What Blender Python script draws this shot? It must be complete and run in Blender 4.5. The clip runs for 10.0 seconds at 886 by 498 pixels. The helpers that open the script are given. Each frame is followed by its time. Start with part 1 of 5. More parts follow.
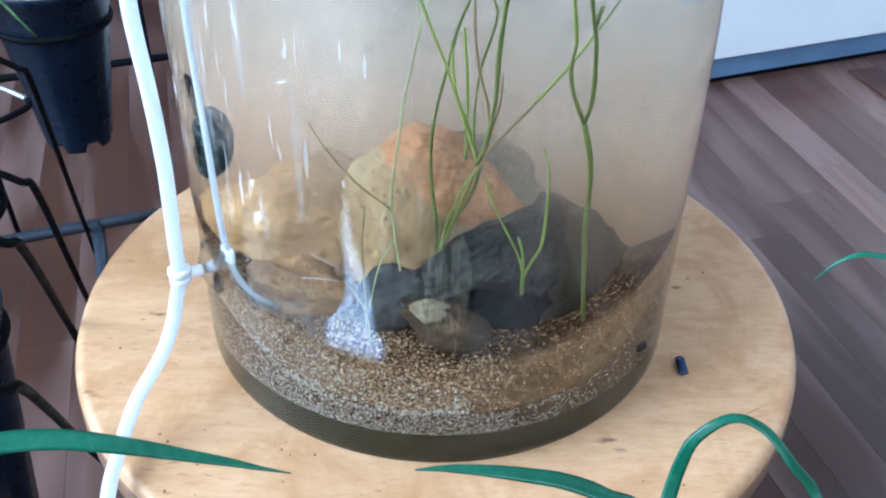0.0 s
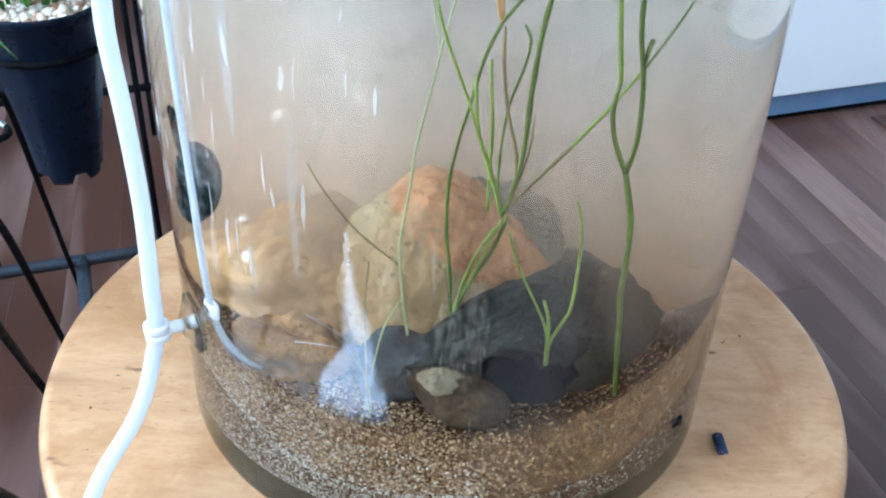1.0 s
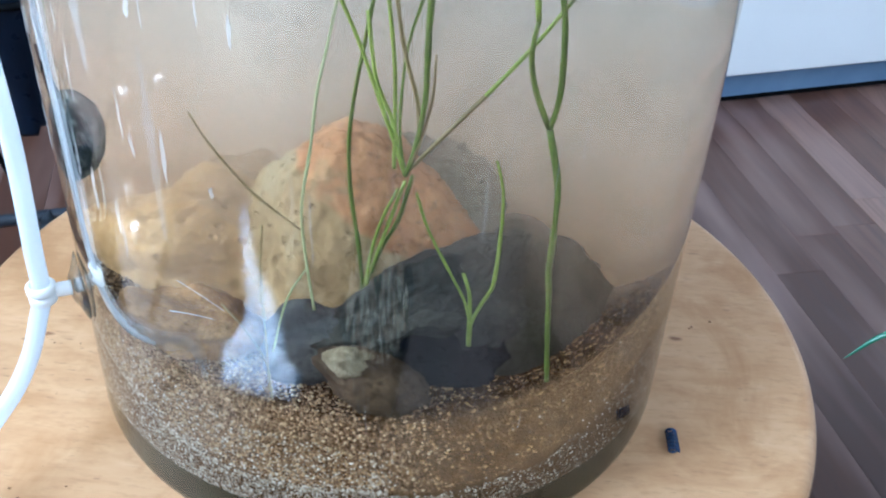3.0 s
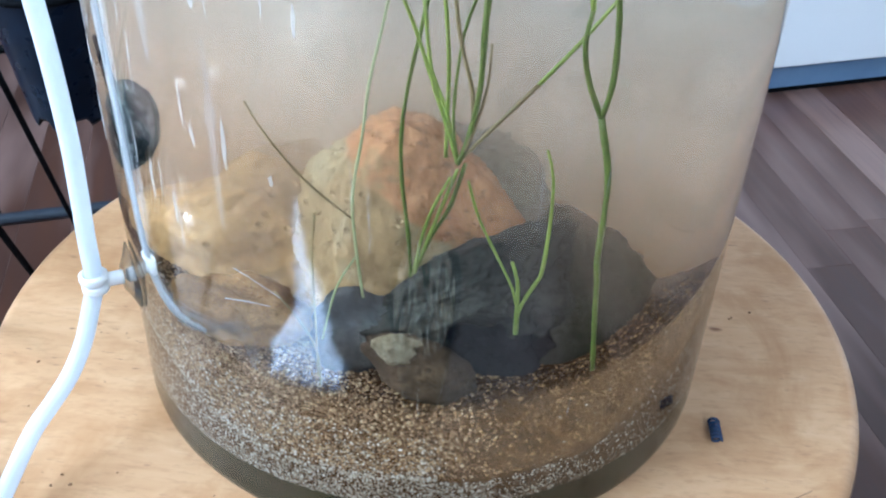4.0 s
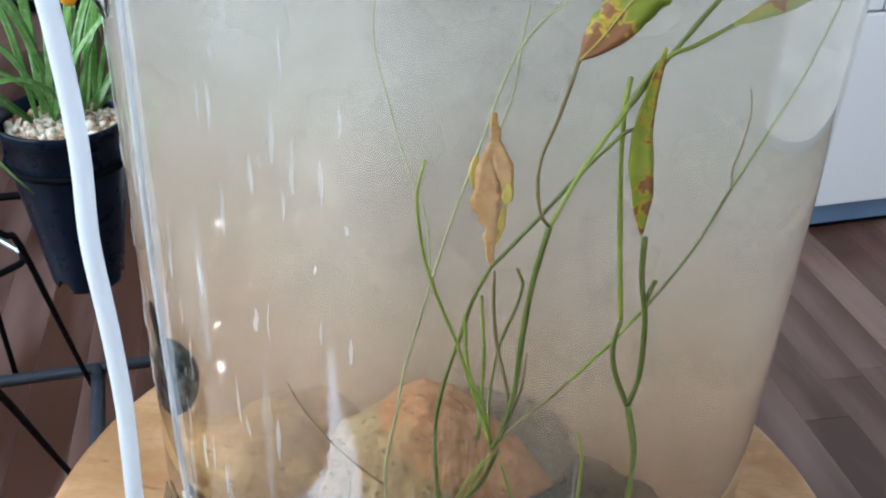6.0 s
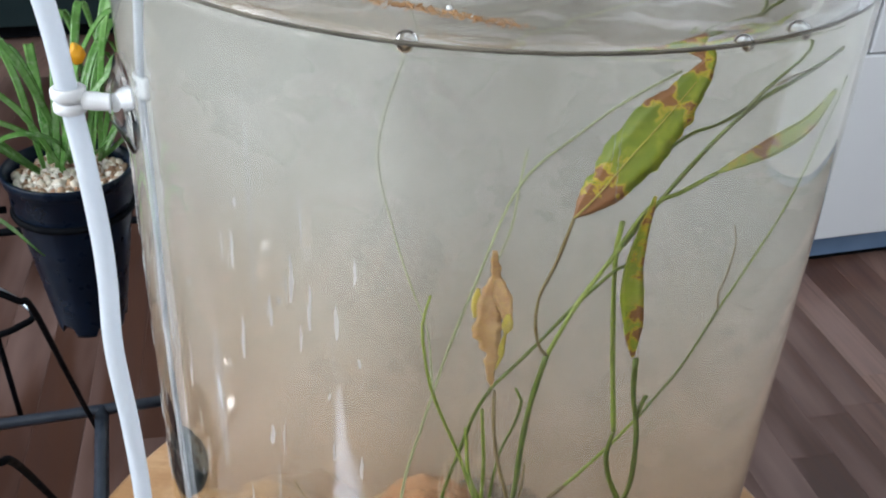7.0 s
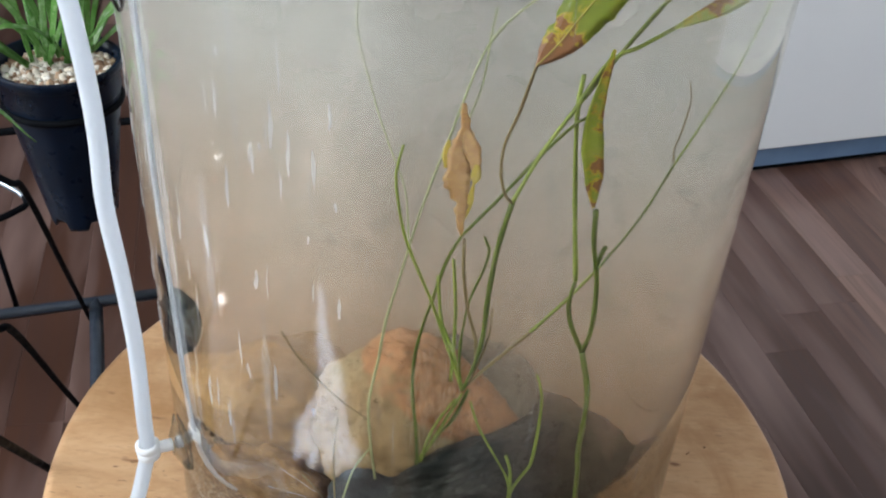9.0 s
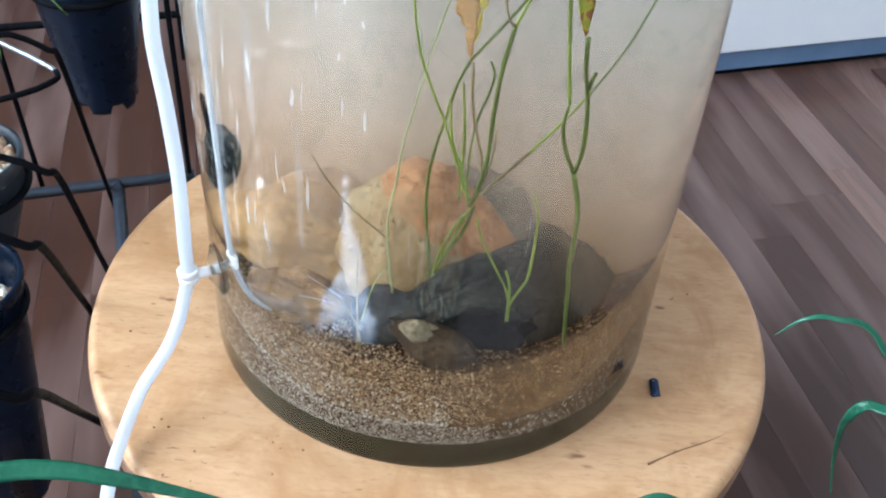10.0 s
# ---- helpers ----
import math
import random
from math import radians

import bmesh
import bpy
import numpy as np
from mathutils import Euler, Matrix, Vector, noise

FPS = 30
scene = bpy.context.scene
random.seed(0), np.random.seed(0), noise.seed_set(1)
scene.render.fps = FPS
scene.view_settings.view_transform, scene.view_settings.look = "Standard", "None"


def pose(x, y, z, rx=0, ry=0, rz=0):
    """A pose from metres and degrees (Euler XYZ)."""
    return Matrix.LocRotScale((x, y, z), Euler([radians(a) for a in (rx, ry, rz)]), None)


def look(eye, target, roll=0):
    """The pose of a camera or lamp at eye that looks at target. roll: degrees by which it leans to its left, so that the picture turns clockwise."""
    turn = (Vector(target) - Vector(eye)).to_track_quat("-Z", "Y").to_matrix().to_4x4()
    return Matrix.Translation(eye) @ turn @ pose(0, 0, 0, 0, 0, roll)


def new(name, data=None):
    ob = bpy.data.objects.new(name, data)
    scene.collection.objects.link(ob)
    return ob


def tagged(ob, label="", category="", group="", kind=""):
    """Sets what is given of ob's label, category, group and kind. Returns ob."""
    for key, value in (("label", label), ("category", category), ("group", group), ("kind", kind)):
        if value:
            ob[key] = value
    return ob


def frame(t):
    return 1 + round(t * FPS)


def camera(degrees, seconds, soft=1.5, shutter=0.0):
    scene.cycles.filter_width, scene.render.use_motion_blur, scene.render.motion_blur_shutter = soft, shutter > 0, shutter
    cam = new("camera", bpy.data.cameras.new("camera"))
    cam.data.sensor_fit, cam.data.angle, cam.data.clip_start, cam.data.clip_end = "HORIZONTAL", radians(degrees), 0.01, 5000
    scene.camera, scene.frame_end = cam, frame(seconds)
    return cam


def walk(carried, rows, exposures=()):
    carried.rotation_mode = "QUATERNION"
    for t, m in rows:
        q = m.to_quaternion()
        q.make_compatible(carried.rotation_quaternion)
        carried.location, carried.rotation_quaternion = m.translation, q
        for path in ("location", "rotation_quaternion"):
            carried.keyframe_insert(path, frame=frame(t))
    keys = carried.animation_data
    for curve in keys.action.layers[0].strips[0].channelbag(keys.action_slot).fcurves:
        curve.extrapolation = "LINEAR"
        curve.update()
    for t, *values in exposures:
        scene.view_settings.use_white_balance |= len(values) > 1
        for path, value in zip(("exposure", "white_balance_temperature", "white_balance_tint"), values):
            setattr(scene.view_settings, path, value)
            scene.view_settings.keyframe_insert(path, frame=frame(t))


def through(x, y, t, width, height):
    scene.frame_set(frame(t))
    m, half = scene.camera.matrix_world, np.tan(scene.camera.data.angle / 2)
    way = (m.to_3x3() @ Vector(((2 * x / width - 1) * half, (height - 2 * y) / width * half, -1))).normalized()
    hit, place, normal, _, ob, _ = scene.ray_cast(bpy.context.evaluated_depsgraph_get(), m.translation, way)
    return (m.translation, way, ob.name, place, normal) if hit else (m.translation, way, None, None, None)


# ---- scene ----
cam = camera(49.23, 10.0, soft=2.1)
H = 0.246  # height of the stool's top over the floor
# seconds, place over the stool's top, turn in degrees
PATH = [
    (0.0, -0.0015, -0.4447, 0.3621, 53.67, -0.89, 0.10),
    (0.5, -0.0010, -0.4239, 0.3529, 54.81, -1.19, 0.56),
    (1.0, -0.0074, -0.3941, 0.3381, 55.69, -2.03, 0.92),
    (1.5, -0.0049, -0.3895, 0.3228, 55.53, -3.14, 2.10),
    (2.0, 0.0100, -0.3738, 0.3129, 54.89, -3.33, 3.32),
    (2.5, 0.0402, -0.3547, 0.3134, 54.24, -3.03, 3.21),
    (4.0, 0.0259, -0.3618, 0.3122, 53.63, -1.99, 4.38),
    (4.5, 0.0240, -0.3452, 0.3301, 55.22, -2.09, 4.01),
    (5.0, 0.0135, -0.3478, 0.3484, 57.76, -2.01, 3.94),
    (5.5, 0.0101, -0.3486, 0.3617, 58.54, -2.19, 4.07),
    (7.0, 0.0014, -0.3492, 0.4236, 59.11, -2.76, 3.64),
    (7.5, 0.0015, -0.3540, 0.4384, 58.65, -2.74, 3.52),
    (8.0, 0.0073, -0.3568, 0.4420, 57.57, -2.80, 3.56),
    (8.5, 0.0167, -0.3642, 0.4353, 57.11, -2.96, 3.26),
    (9.0, 0.0104, -0.3764, 0.4155, 54.40, -3.20, 3.41),
    (9.5, 0.0079, -0.4030, 0.4145, 51.94, -3.45, 3.36),
    (10.0, 0.0100, -0.4424, 0.4125, 50.02, -3.43, 3.58),
]
LOOK = [(0.0, 0.50, 5100, 4.5), (1.0, 0.48, 5330, 4.5), (2.5, 0.48, 5240, 4.5), (4.5, 0.44, 5300, 4.5), (5.0, 0.05, 5600, 5), (5.5, 0.03, 5900, 7), (7.5, -0.25, 6550, 10), (9.0, -0.18, 6600, 10), (9.5, 0.14, 6150, 9), (10.0, 0.35, 5900, 8)]  # stops, white balance and tint
walk(cam, [(t, pose(x, y, H + z, rx, ry, rz)) for t, x, y, z, rx, ry, rz in PATH],
     exposures=[(t, 4.0 + e, k, tint) for t, e, k, tint in LOOK])

# ---- light ----
# the room is turned against the stool: U runs along the white furniture, N towards it
TURN = radians(20.26)
U, N = Vector((math.cos(TURN), math.sin(TURN), 0)), Vector((-math.sin(TURN), math.cos(TURN), 0))


def room(u, n, z=0.0):
    return U * u + N * n + Vector((0, 0, z))


SUN_WAY = Vector((0.53, 0.85, -0.84)).normalized()  # the way the sunlight goes
world = bpy.data.worlds.new("sky")
scene.world = world
world.use_nodes = True
sky = world.node_tree.nodes.new("ShaderNodeTexSky")
sky.sky_type = "NISHITA"
sky.sun_disc = False
sky.sun_elevation = math.asin(-SUN_WAY.z)
sky.sun_rotation = math.atan2(-SUN_WAY.x, -SUN_WAY.y)
world.node_tree.links.new(sky.outputs[0], world.node_tree.nodes["Background"].inputs[0])
world.node_tree.nodes["Background"].inputs[1].default_value = 0.05

sun = new("sun", bpy.data.lights.new("sun", "SUN"))
sun.data.energy, sun.data.angle, sun.data.color = 5.0, radians(0.5), (1.0, 0.95, 0.88)
sun.matrix_world = look(-SUN_WAY * 5, (0, 0, 0))


def window_light(name, at, towards, wide, high, watts, colour):
    lamp = new(name, bpy.data.lights.new(name, "AREA"))
    lamp.data.shape, lamp.data.size, lamp.data.size_y = "RECTANGLE", wide, high
    lamp.data.energy, lamp.data.color = watts, colour
    lamp.matrix_world = look(at, towards)
    return lamp


window_light("window_daylight_left", room(-1.46, 0.16, 1.08), room(0, 0.10, 0.75), 1.6, 1.15, 4.7, (0.84, 0.92, 1.0))
# fill added from the unseen front, balanced against the left lamp
window_light("window_daylight_front", room(0.2, -1.93, 1.45), room(0.2, 0, 0.7), 1.6, 1.3, 1.85, (0.88, 0.94, 1.0))


# ---- materials ----
class Graph:
    """A node material: a Principled surface with helpers to feed it."""

    def __init__(self, name, rough=0.6, metal=0.0, spec=0.5):
        self.mat = bpy.data.materials.new(name)
        self.mat.use_nodes = True
        self.tree = self.mat.node_tree
        self.bsdf = self.tree.nodes["Principled BSDF"]
        self.out = self.tree.nodes["Material Output"]
        self.bsdf.inputs["Roughness"].default_value = rough
        self.bsdf.inputs["Metallic"].default_value = metal
        self.bsdf.inputs["Specular IOR Level"].default_value = spec
        self.coord = self.tree.nodes.new("ShaderNodeTexCoord")

    def add(self, kind, **values):
        node = self.tree.nodes.new(kind)
        for key, value in values.items():
            node.inputs[key].default_value = value
        return node

    def link(self, a, b):
        self.tree.links.new(a, b)

    def space(self, stretch=(1, 1, 1), turn=0.0, source="Object"):
        m = self.add("ShaderNodeMapping")
        m.inputs["Scale"].default_value = stretch
        m.inputs["Rotation"].default_value = (0, 0, turn)
        self.link(self.coord.outputs[source], m.inputs["Vector"])
        return m.outputs[0]

    def noise(self, scale, detail=5.0, rough=0.55, vector=None, distort=0.0):
        n = self.add("ShaderNodeTexNoise", Scale=scale, Detail=detail, Roughness=rough, Distortion=distort)
        self.link(vector or self.coord.outputs["Object"], n.inputs["Vector"])
        return n.outputs["Fac"]

    def ramp(self, source, *stops):
        n = self.tree.nodes.new("ShaderNodeValToRGB")
        while len(n.color_ramp.elements) < len(stops):
            n.color_ramp.elements.new(0.5)
        for e, (at, c) in zip(n.color_ramp.elements, stops):
            e.position, e.color = at, (*c, 1) if len(c) == 3 else c
        self.link(source, n.inputs[0])
        return n.outputs[0]

    def grey(self, source, lo, hi):
        return self.ramp(source, (lo, (0, 0, 0)), (hi, (1, 1, 1)))

    def mix(self, fac, a, b, how="MIX"):
        n = self.tree.nodes.new("ShaderNodeMix")
        n.data_type, n.blend_type = "RGBA", how
        for value, slot in ((fac, n.inputs[0]), (a, n.inputs[6]), (b, n.inputs[7])):
            if isinstance(value, (int, float)):
                slot.default_value = value
            elif isinstance(value, tuple):
                slot.default_value = (*value, 1)
            else:
                self.link(value, slot)
        return n.outputs[2]

    def colour(self, source):
        if isinstance(source, tuple):
            self.bsdf.inputs["Base Color"].default_value = (*source, 1)
        else:
            self.link(source, self.bsdf.inputs["Base Color"])

    def bump(self, source, strength=0.3, distance=0.001):
        n = self.add("ShaderNodeBump", Strength=strength, Distance=distance)
        self.link(source, n.inputs["Height"])
        self.link(n.outputs[0], self.bsdf.inputs["Normal"])


def plain(name, c1, c2, rough, scale=60, fine=400, metal=0.0, bump=0.15, distance=0.0004, spec=0.5):
    g = Graph(name, rough, metal, spec)
    n = g.noise(scale)
    g.colour(g.ramp(n, (0.3, c1), (0.7, c2)))
    g.bump(g.noise(fine), bump, distance)
    r = g.noise(scale * 1.7)
    g.link(g.ramp(r, (0.3, (rough * 0.8,) * 3), (0.7, (min(1, rough * 1.2),) * 3)), g.bsdf.inputs["Roughness"])
    return g.mat


def wood_top():
    g = Graph("blond_wood", 0.42)
    v = g.space((5.0, 19.0, 3.0), radians(-14))
    grain = g.noise(5.0, 7, 0.6, v, 0.8)
    fine = g.noise(24.0, 4, 0.6, v)
    c = g.ramp(grain, (0.25, (0.51, 0.29, 0.142)), (0.52, (0.60, 0.365, 0.195)), (0.8, (0.66, 0.43, 0.25)))
    c = g.mix(g.grey(fine, 0.52, 1.0), c, (0.38, 0.21, 0.10), "MIX")
    blot = g.noise(16, 5, 0.65, None, 0.6)
    c = g.mix(g.grey(blot, 0.48, 0.75), c, (0.40, 0.20, 0.075))
    # knots and dents
    d = g.space((38, 95, 20), radians(-14))
    dents = g.grey(g.noise(1.0, 2, 0.5, d), 0.70, 0.77)
    c = g.mix(dents, c, (0.24, 0.11, 0.05))
    # short dark flecks along the grain
    fl = g.space((120, 520, 60), radians(-20))
    fleck = g.grey(g.noise(1.0, 2, 0.5, fl), 0.66, 0.74)
    patch = g.grey(g.noise(13, 3, 0.5), 0.44, 0.62)
    c = g.mix(g.mix(1.0, fleck, patch, "MULTIPLY"), c, (0.20, 0.095, 0.045))
    g.colour(c)
    g.bump(g.mix(0.5, fine, g.mix(1.0, dents, (0, 0, 0), "DIFFERENCE")), 0.12, 0.0006)
    g.link(g.ramp(blot, (0.3, (0.34,) * 3), (0.7, (0.52,) * 3)), g.bsdf.inputs["Roughness"])
    return g.mat


def floor_wood():
    g = Graph("dark_laminate", 0.30, spec=0.42)
    info = g.tree.nodes.new("ShaderNodeObjectInfo")
    # object colour sets each strip's tone, painted light and shade included
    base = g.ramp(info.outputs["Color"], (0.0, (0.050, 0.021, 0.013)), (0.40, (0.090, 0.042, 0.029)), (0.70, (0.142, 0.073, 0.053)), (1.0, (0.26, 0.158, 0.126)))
    shift = g.tree.nodes.new("ShaderNodeVectorMath")
    g.link(g.coord.outputs["Object"], shift.inputs[0])
    scatter = g.tree.nodes.new("ShaderNodeCombineXYZ")
    times = g.tree.nodes.new("ShaderNodeMath")
    times.operation = "MULTIPLY"
    times.inputs[1].default_value = 37.0
    g.link(info.outputs["Random"], times.inputs[0])
    g.link(times.outputs[0], scatter.inputs[0])
    g.link(times.outputs[0], scatter.inputs[2])
    g.link(scatter.outputs[0], shift.inputs[1])
    m = g.add("ShaderNodeMapping")
    m.inputs["Scale"].default_value = (90, 5, 10)
    g.link(shift.outputs[0], m.inputs["Vector"])
    g.bsdf.inputs["Coat Weight"].default_value = 0.13
    g.bsdf.inputs["Coat Roughness"].default_value = 0.22
    grain = g.noise(1.0, 6, 0.6, m.outputs[0], 0.6)
    c = g.mix(g.grey(grain, 0.42, 0.85), base, (0.050, 0.027, 0.024))
    m2 = g.add("ShaderNodeMapping")
    m2.inputs["Scale"].default_value = (18, 3, 10)
    g.link(shift.outputs[0], m2.inputs["Vector"])
    c = g.mix(g.grey(g.noise(1.0, 3, 0.5, m2.outputs[0]), 0.45, 0.8), c, (0.20, 0.13, 0.115))
    g.colour(c)
    g.bump(grain, 0.06, 0.0004)
    return g.mat


def stone(name, dark, mid, light, scale=55, pits=0.5, rough=0.85):
    g = Graph(name, rough, spec=0.06)
    big, small = g.noise(scale * 0.5, 6, 0.6), g.noise(scale * 5, 5, 0.65)
    c = g.ramp(big, (0.28, dark), (0.5, mid), (0.72, light))
    c = g.mix(g.grey(small, 0.35, 0.75), c, g.mix(0.45, c, dark))
    grain = g.noise(scale * 14, 3, 0.6)
    c = g.mix(g.grey(grain, 0.47, 0.66), c, g.mix(0.55, c, dark))
    vor = g.add("ShaderNodeTexVoronoi", Scale=scale * 3.2)
    g.link(g.coord.outputs["Object"], vor.inputs["Vector"])
    holes = g.ramp(vor.outputs["Distance"], (0.05, (1, 1, 1)), (0.28, (0, 0, 0)))
    holes = g.mix(1.0, holes, g.grey(g.noise(scale, 2), 0.45, 0.6), "MULTIPLY")
    c = g.mix(g.mix(0.68, holes, (0, 0, 0)), c, tuple(0.35 * q for q in dark))
    g.colour(c)
    g.bump(g.mix(pits, small, g.mix(1.0, (1, 1, 1), holes, "SUBTRACT")), 0.8, 0.0028)
    return g


def tan_rock():
    g = stone("ochre_limestone", (0.18, 0.115, 0.05), (0.27, 0.18, 0.085), (0.35, 0.25, 0.13), 75)
    old = g.bsdf.inputs["Base Color"].links[0].from_socket
    # rusty orange cap over the top and one flank
    sep = g.tree.nodes.new("ShaderNodeSeparateXYZ")
    g.link(g.coord.outputs["Object"], sep.inputs[0])
    side = g.tree.nodes.new("ShaderNodeMath")
    side.operation = "MULTIPLY_ADD"
    side.inputs[1].default_value, side.inputs[2].default_value = 0.85, -0.0265
    g.link(sep.outputs[0], side.inputs[0])
    rise = g.tree.nodes.new("ShaderNodeMath")
    rise.operation = "MULTIPLY_ADD"
    rise.inputs[1].default_value = 1.0
    g.link(sep.outputs[2], rise.inputs[0])
    g.link(side.outputs[0], rise.inputs[2])
    edge = g.tree.nodes.new("ShaderNodeMath")
    edge.operation = "MULTIPLY_ADD"
    edge.inputs[1].default_value = 0.028
    g.link(g.noise(55, 4), edge.inputs[0])
    g.link(rise.outputs[0], edge.inputs[2])
    rust = g.mix(g.grey(g.noise(180, 4), 0.3, 0.75), (0.25, 0.108, 0.042), (0.37, 0.19, 0.088))
    rust = g.mix(g.grey(g.noise(330, 3), 0.56, 0.66), rust, (0.20, 0.105, 0.05))
    # grey weathering low on the flank
    old = g.mix(g.grey(g.noise(38, 4, 0.6), 0.5, 0.62), old, (0.25, 0.185, 0.10))
    cap = g.mix(1.0, g.grey(edge.outputs[0], 0.0125, 0.0150), g.grey(g.noise(33, 5, 0.65), 0.35, 0.41), "MULTIPLY")
    g.colour(g.mix(cap, old, rust))
    return g.mat


def gravel(name, *stops):
    g = Graph(name, 0.8, spec=0.06)
    geo = g.tree.nodes.new("ShaderNodeNewGeometry")
    c = g.ramp(geo.outputs["Random Per Island"], *stops)
    g.colour(g.mix(g.grey(g.noise(900, 3), 0.4, 0.7), c, g.mix(0.5, c, (0.12, 0.075, 0.04))))
    g.bump(g.noise(1400, 3), 0.3, 0.0003)
    return g.mat


def pebbles():
    g = Graph("pot_pebbles", 0.8)
    geo = g.tree.nodes.new("ShaderNodeNewGeometry")
    c = g.ramp(geo.outputs["Random Per Island"], (0.0, (0.26, 0.14, 0.08)), (0.30, (0.48, 0.33, 0.21)), (0.50, (0.72, 0.64, 0.52)), (1.0, (0.90, 0.87, 0.80)))
    g.colour(g.mix(g.grey(g.noise(300, 4), 0.35, 0.7), c, g.mix(0.25, c, (0.25, 0.16, 0.1))))
    g.bump(g.noise(500, 3), 0.4, 0.0006)
    return g.mat


def leaf(name, c1, c2, vein=(0.3, 0.4, 0.1), spots=None, rough=0.45, through=0.25, scale=40, ends=None):
    g = Graph(name, rough)
    v = g.space((1, 1, 1), 0.0)
    c = g.ramp(g.noise(scale, 4, 0.6, v), (0.3, c1), (0.7, c2))
    c = g.mix(g.grey(g.noise(scale * 7, 3), 0.5, 0.9), c, vein)
    if spots:
        blot = g.noise(85, 4, 0.6)
        if ends:  # rot creeps in from both ends
            sep = g.tree.nodes.new("ShaderNodeSeparateXYZ")
            g.link(g.coord.outputs["Object"], sep.inputs[0])
            last = sep.outputs[2]
            for how, value in (("SUBTRACT", ends[0]), ("ABSOLUTE", 0), ("SUBTRACT", ends[1]), ("MAXIMUM", 0.0), ("MULTIPLY", 24.0)):
                n = g.tree.nodes.new("ShaderNodeMath")
                n.operation = how
                n.inputs[1].default_value = value
                g.link(last, n.inputs[0])
                last = n.outputs[0]
            n = g.tree.nodes.new("ShaderNodeMath")
            g.link(last, n.inputs[0])
            g.link(blot, n.inputs[1])
            blot = n.outputs[0]
        c = g.mix(g.grey(blot, 0.52, 0.56), c, (0.52, 0.38, 0.03))
        c = g.mix(g.grey(blot, 0.56, 0.585), c, spots)
    g.colour(c)
    g.bump(g.noise(scale * 6, 3), 0.2, 0.0004)
    thin = g.add("ShaderNodeBsdfTranslucent")
    g.link(g.bsdf.inputs["Base Color"].links[0].from_socket, thin.inputs["Color"])
    mix = g.tree.nodes.new("ShaderNodeMixShader")
    mix.inputs[0].default_value = through
    g.link(g.bsdf.outputs[0], mix.inputs[1])
    g.link(thin.outputs[0], mix.inputs[2])
    g.link(mix.outputs[0], g.out.inputs[0])
    return g.mat


def clear(name, ior, tint=(1, 1, 1), rough=0.0, ripple=0.0, scale=40.0):
    g = Graph(name, rough)
    g.bsdf.inputs["Transmission Weight"].default_value = 1.0
    g.bsdf.inputs["IOR"].default_value = ior
    g.colour(tint)
    if ripple:
        g.bump(g.noise(scale, 3), ripple, 0.004)
    return g.mat


def silt(name, density, c1, c2, low=None, thin=None):
    """Fine suspended mud: lets most light straight through and scatters the rest both ways; warmer near the bed, where
    light bounced off the wood is put into the colour.
    """
    g = Graph(name, 1.0)
    col = g.ramp(g.noise(9, 3), (0.3, c1), (0.7, c2))
    if low:
        sep, lift = g.tree.nodes.new("ShaderNodeSeparateXYZ"), g.tree.nodes.new("ShaderNodeMath")
        g.link(g.coord.outputs["Object"], sep.inputs[0])
        lift.operation = "MULTIPLY_ADD"
        lift.inputs[1].default_value = 0.06
        g.link(g.noise(16, 3), lift.inputs[0])
        g.link(sep.outputs[2], lift.inputs[2])
        col = g.mix(g.grey(lift.outputs[0], 0.03, 0.245), low, col)
    a, b = g.add("ShaderNodeBsdfDiffuse"), g.add("ShaderNodeBsdfTranslucent")
    for s in (a, b):
        g.link(col, s.inputs["Color"])
    both, veil = g.tree.nodes.new("ShaderNodeMixShader"), g.tree.nodes.new("ShaderNodeMixShader")
    both.inputs[0].default_value = 0.5
    g.link(a.outputs[0], both.inputs[1])
    g.link(b.outputs[0], both.inputs[2])
    if density >= 1:  # too thick to see through
        g.link(both.outputs[0], g.out.inputs[0])
        return g.mat
    see = g.add("ShaderNodeBsdfTransparent")
    much = g.ramp(g.noise(26, 4), (0.25, (density * 0.6,) * 3), (0.75, (density * 1.4,) * 3))
    if thin:
        much = g.mix(1.0, much, g.grey(sep.outputs[2], *thin), "MULTIPLY")
    g.link(much, veil.inputs[0])
    g.link(see.outputs[0], veil.inputs[1])
    g.link(both.outputs[0], veil.inputs[2])
    g.link(veil.outputs[0], g.out.inputs[0])
    return g.mat


def silicone(name, colour, through=0.45, rough=0.35):
    g = Graph(name, rough)
    g.colour(g.ramp(g.noise(70, 3), (0.3, colour), (0.7, tuple(min(1, 1.05 * q) for q in colour))))
    thin = g.add("ShaderNodeBsdfTranslucent", Color=(*colour, 1))
    mix = g.tree.nodes.new("ShaderNodeMixShader")
    mix.inputs[0].default_value = through
    g.link(g.bsdf.outputs[0], mix.inputs[1])
    g.link(thin.outputs[0], mix.inputs[2])
    g.link(mix.outputs[0], g.out.inputs[0])
    g.bump(g.noise(500, 2), 0.05, 0.0003)
    return g.mat


WOOD, FLOOR = wood_top(), floor_wood()
EDGE_WOOD = plain("wood_edge", (0.16, 0.085, 0.048), (0.26, 0.145, 0.08), 0.5, 90, 600)
GLASS = clear("jar_glass", 1.5, (0.985, 0.995, 0.99))
WATER = clear("water", 1.333, (0.99, 0.985, 0.96), ripple=0.0)
FOAM = plain("white_foam", (0.72, 0.73, 0.74), (0.85, 0.86, 0.87), 0.2, 400, 900, spec=0.8)
BEAD = clear("water_bead", 1.33)
BUBBLE = clear("air_bubble", 0.76)
CUP = clear("clear_vinyl", 1.22, (0.97, 0.98, 1.0), 0.03)
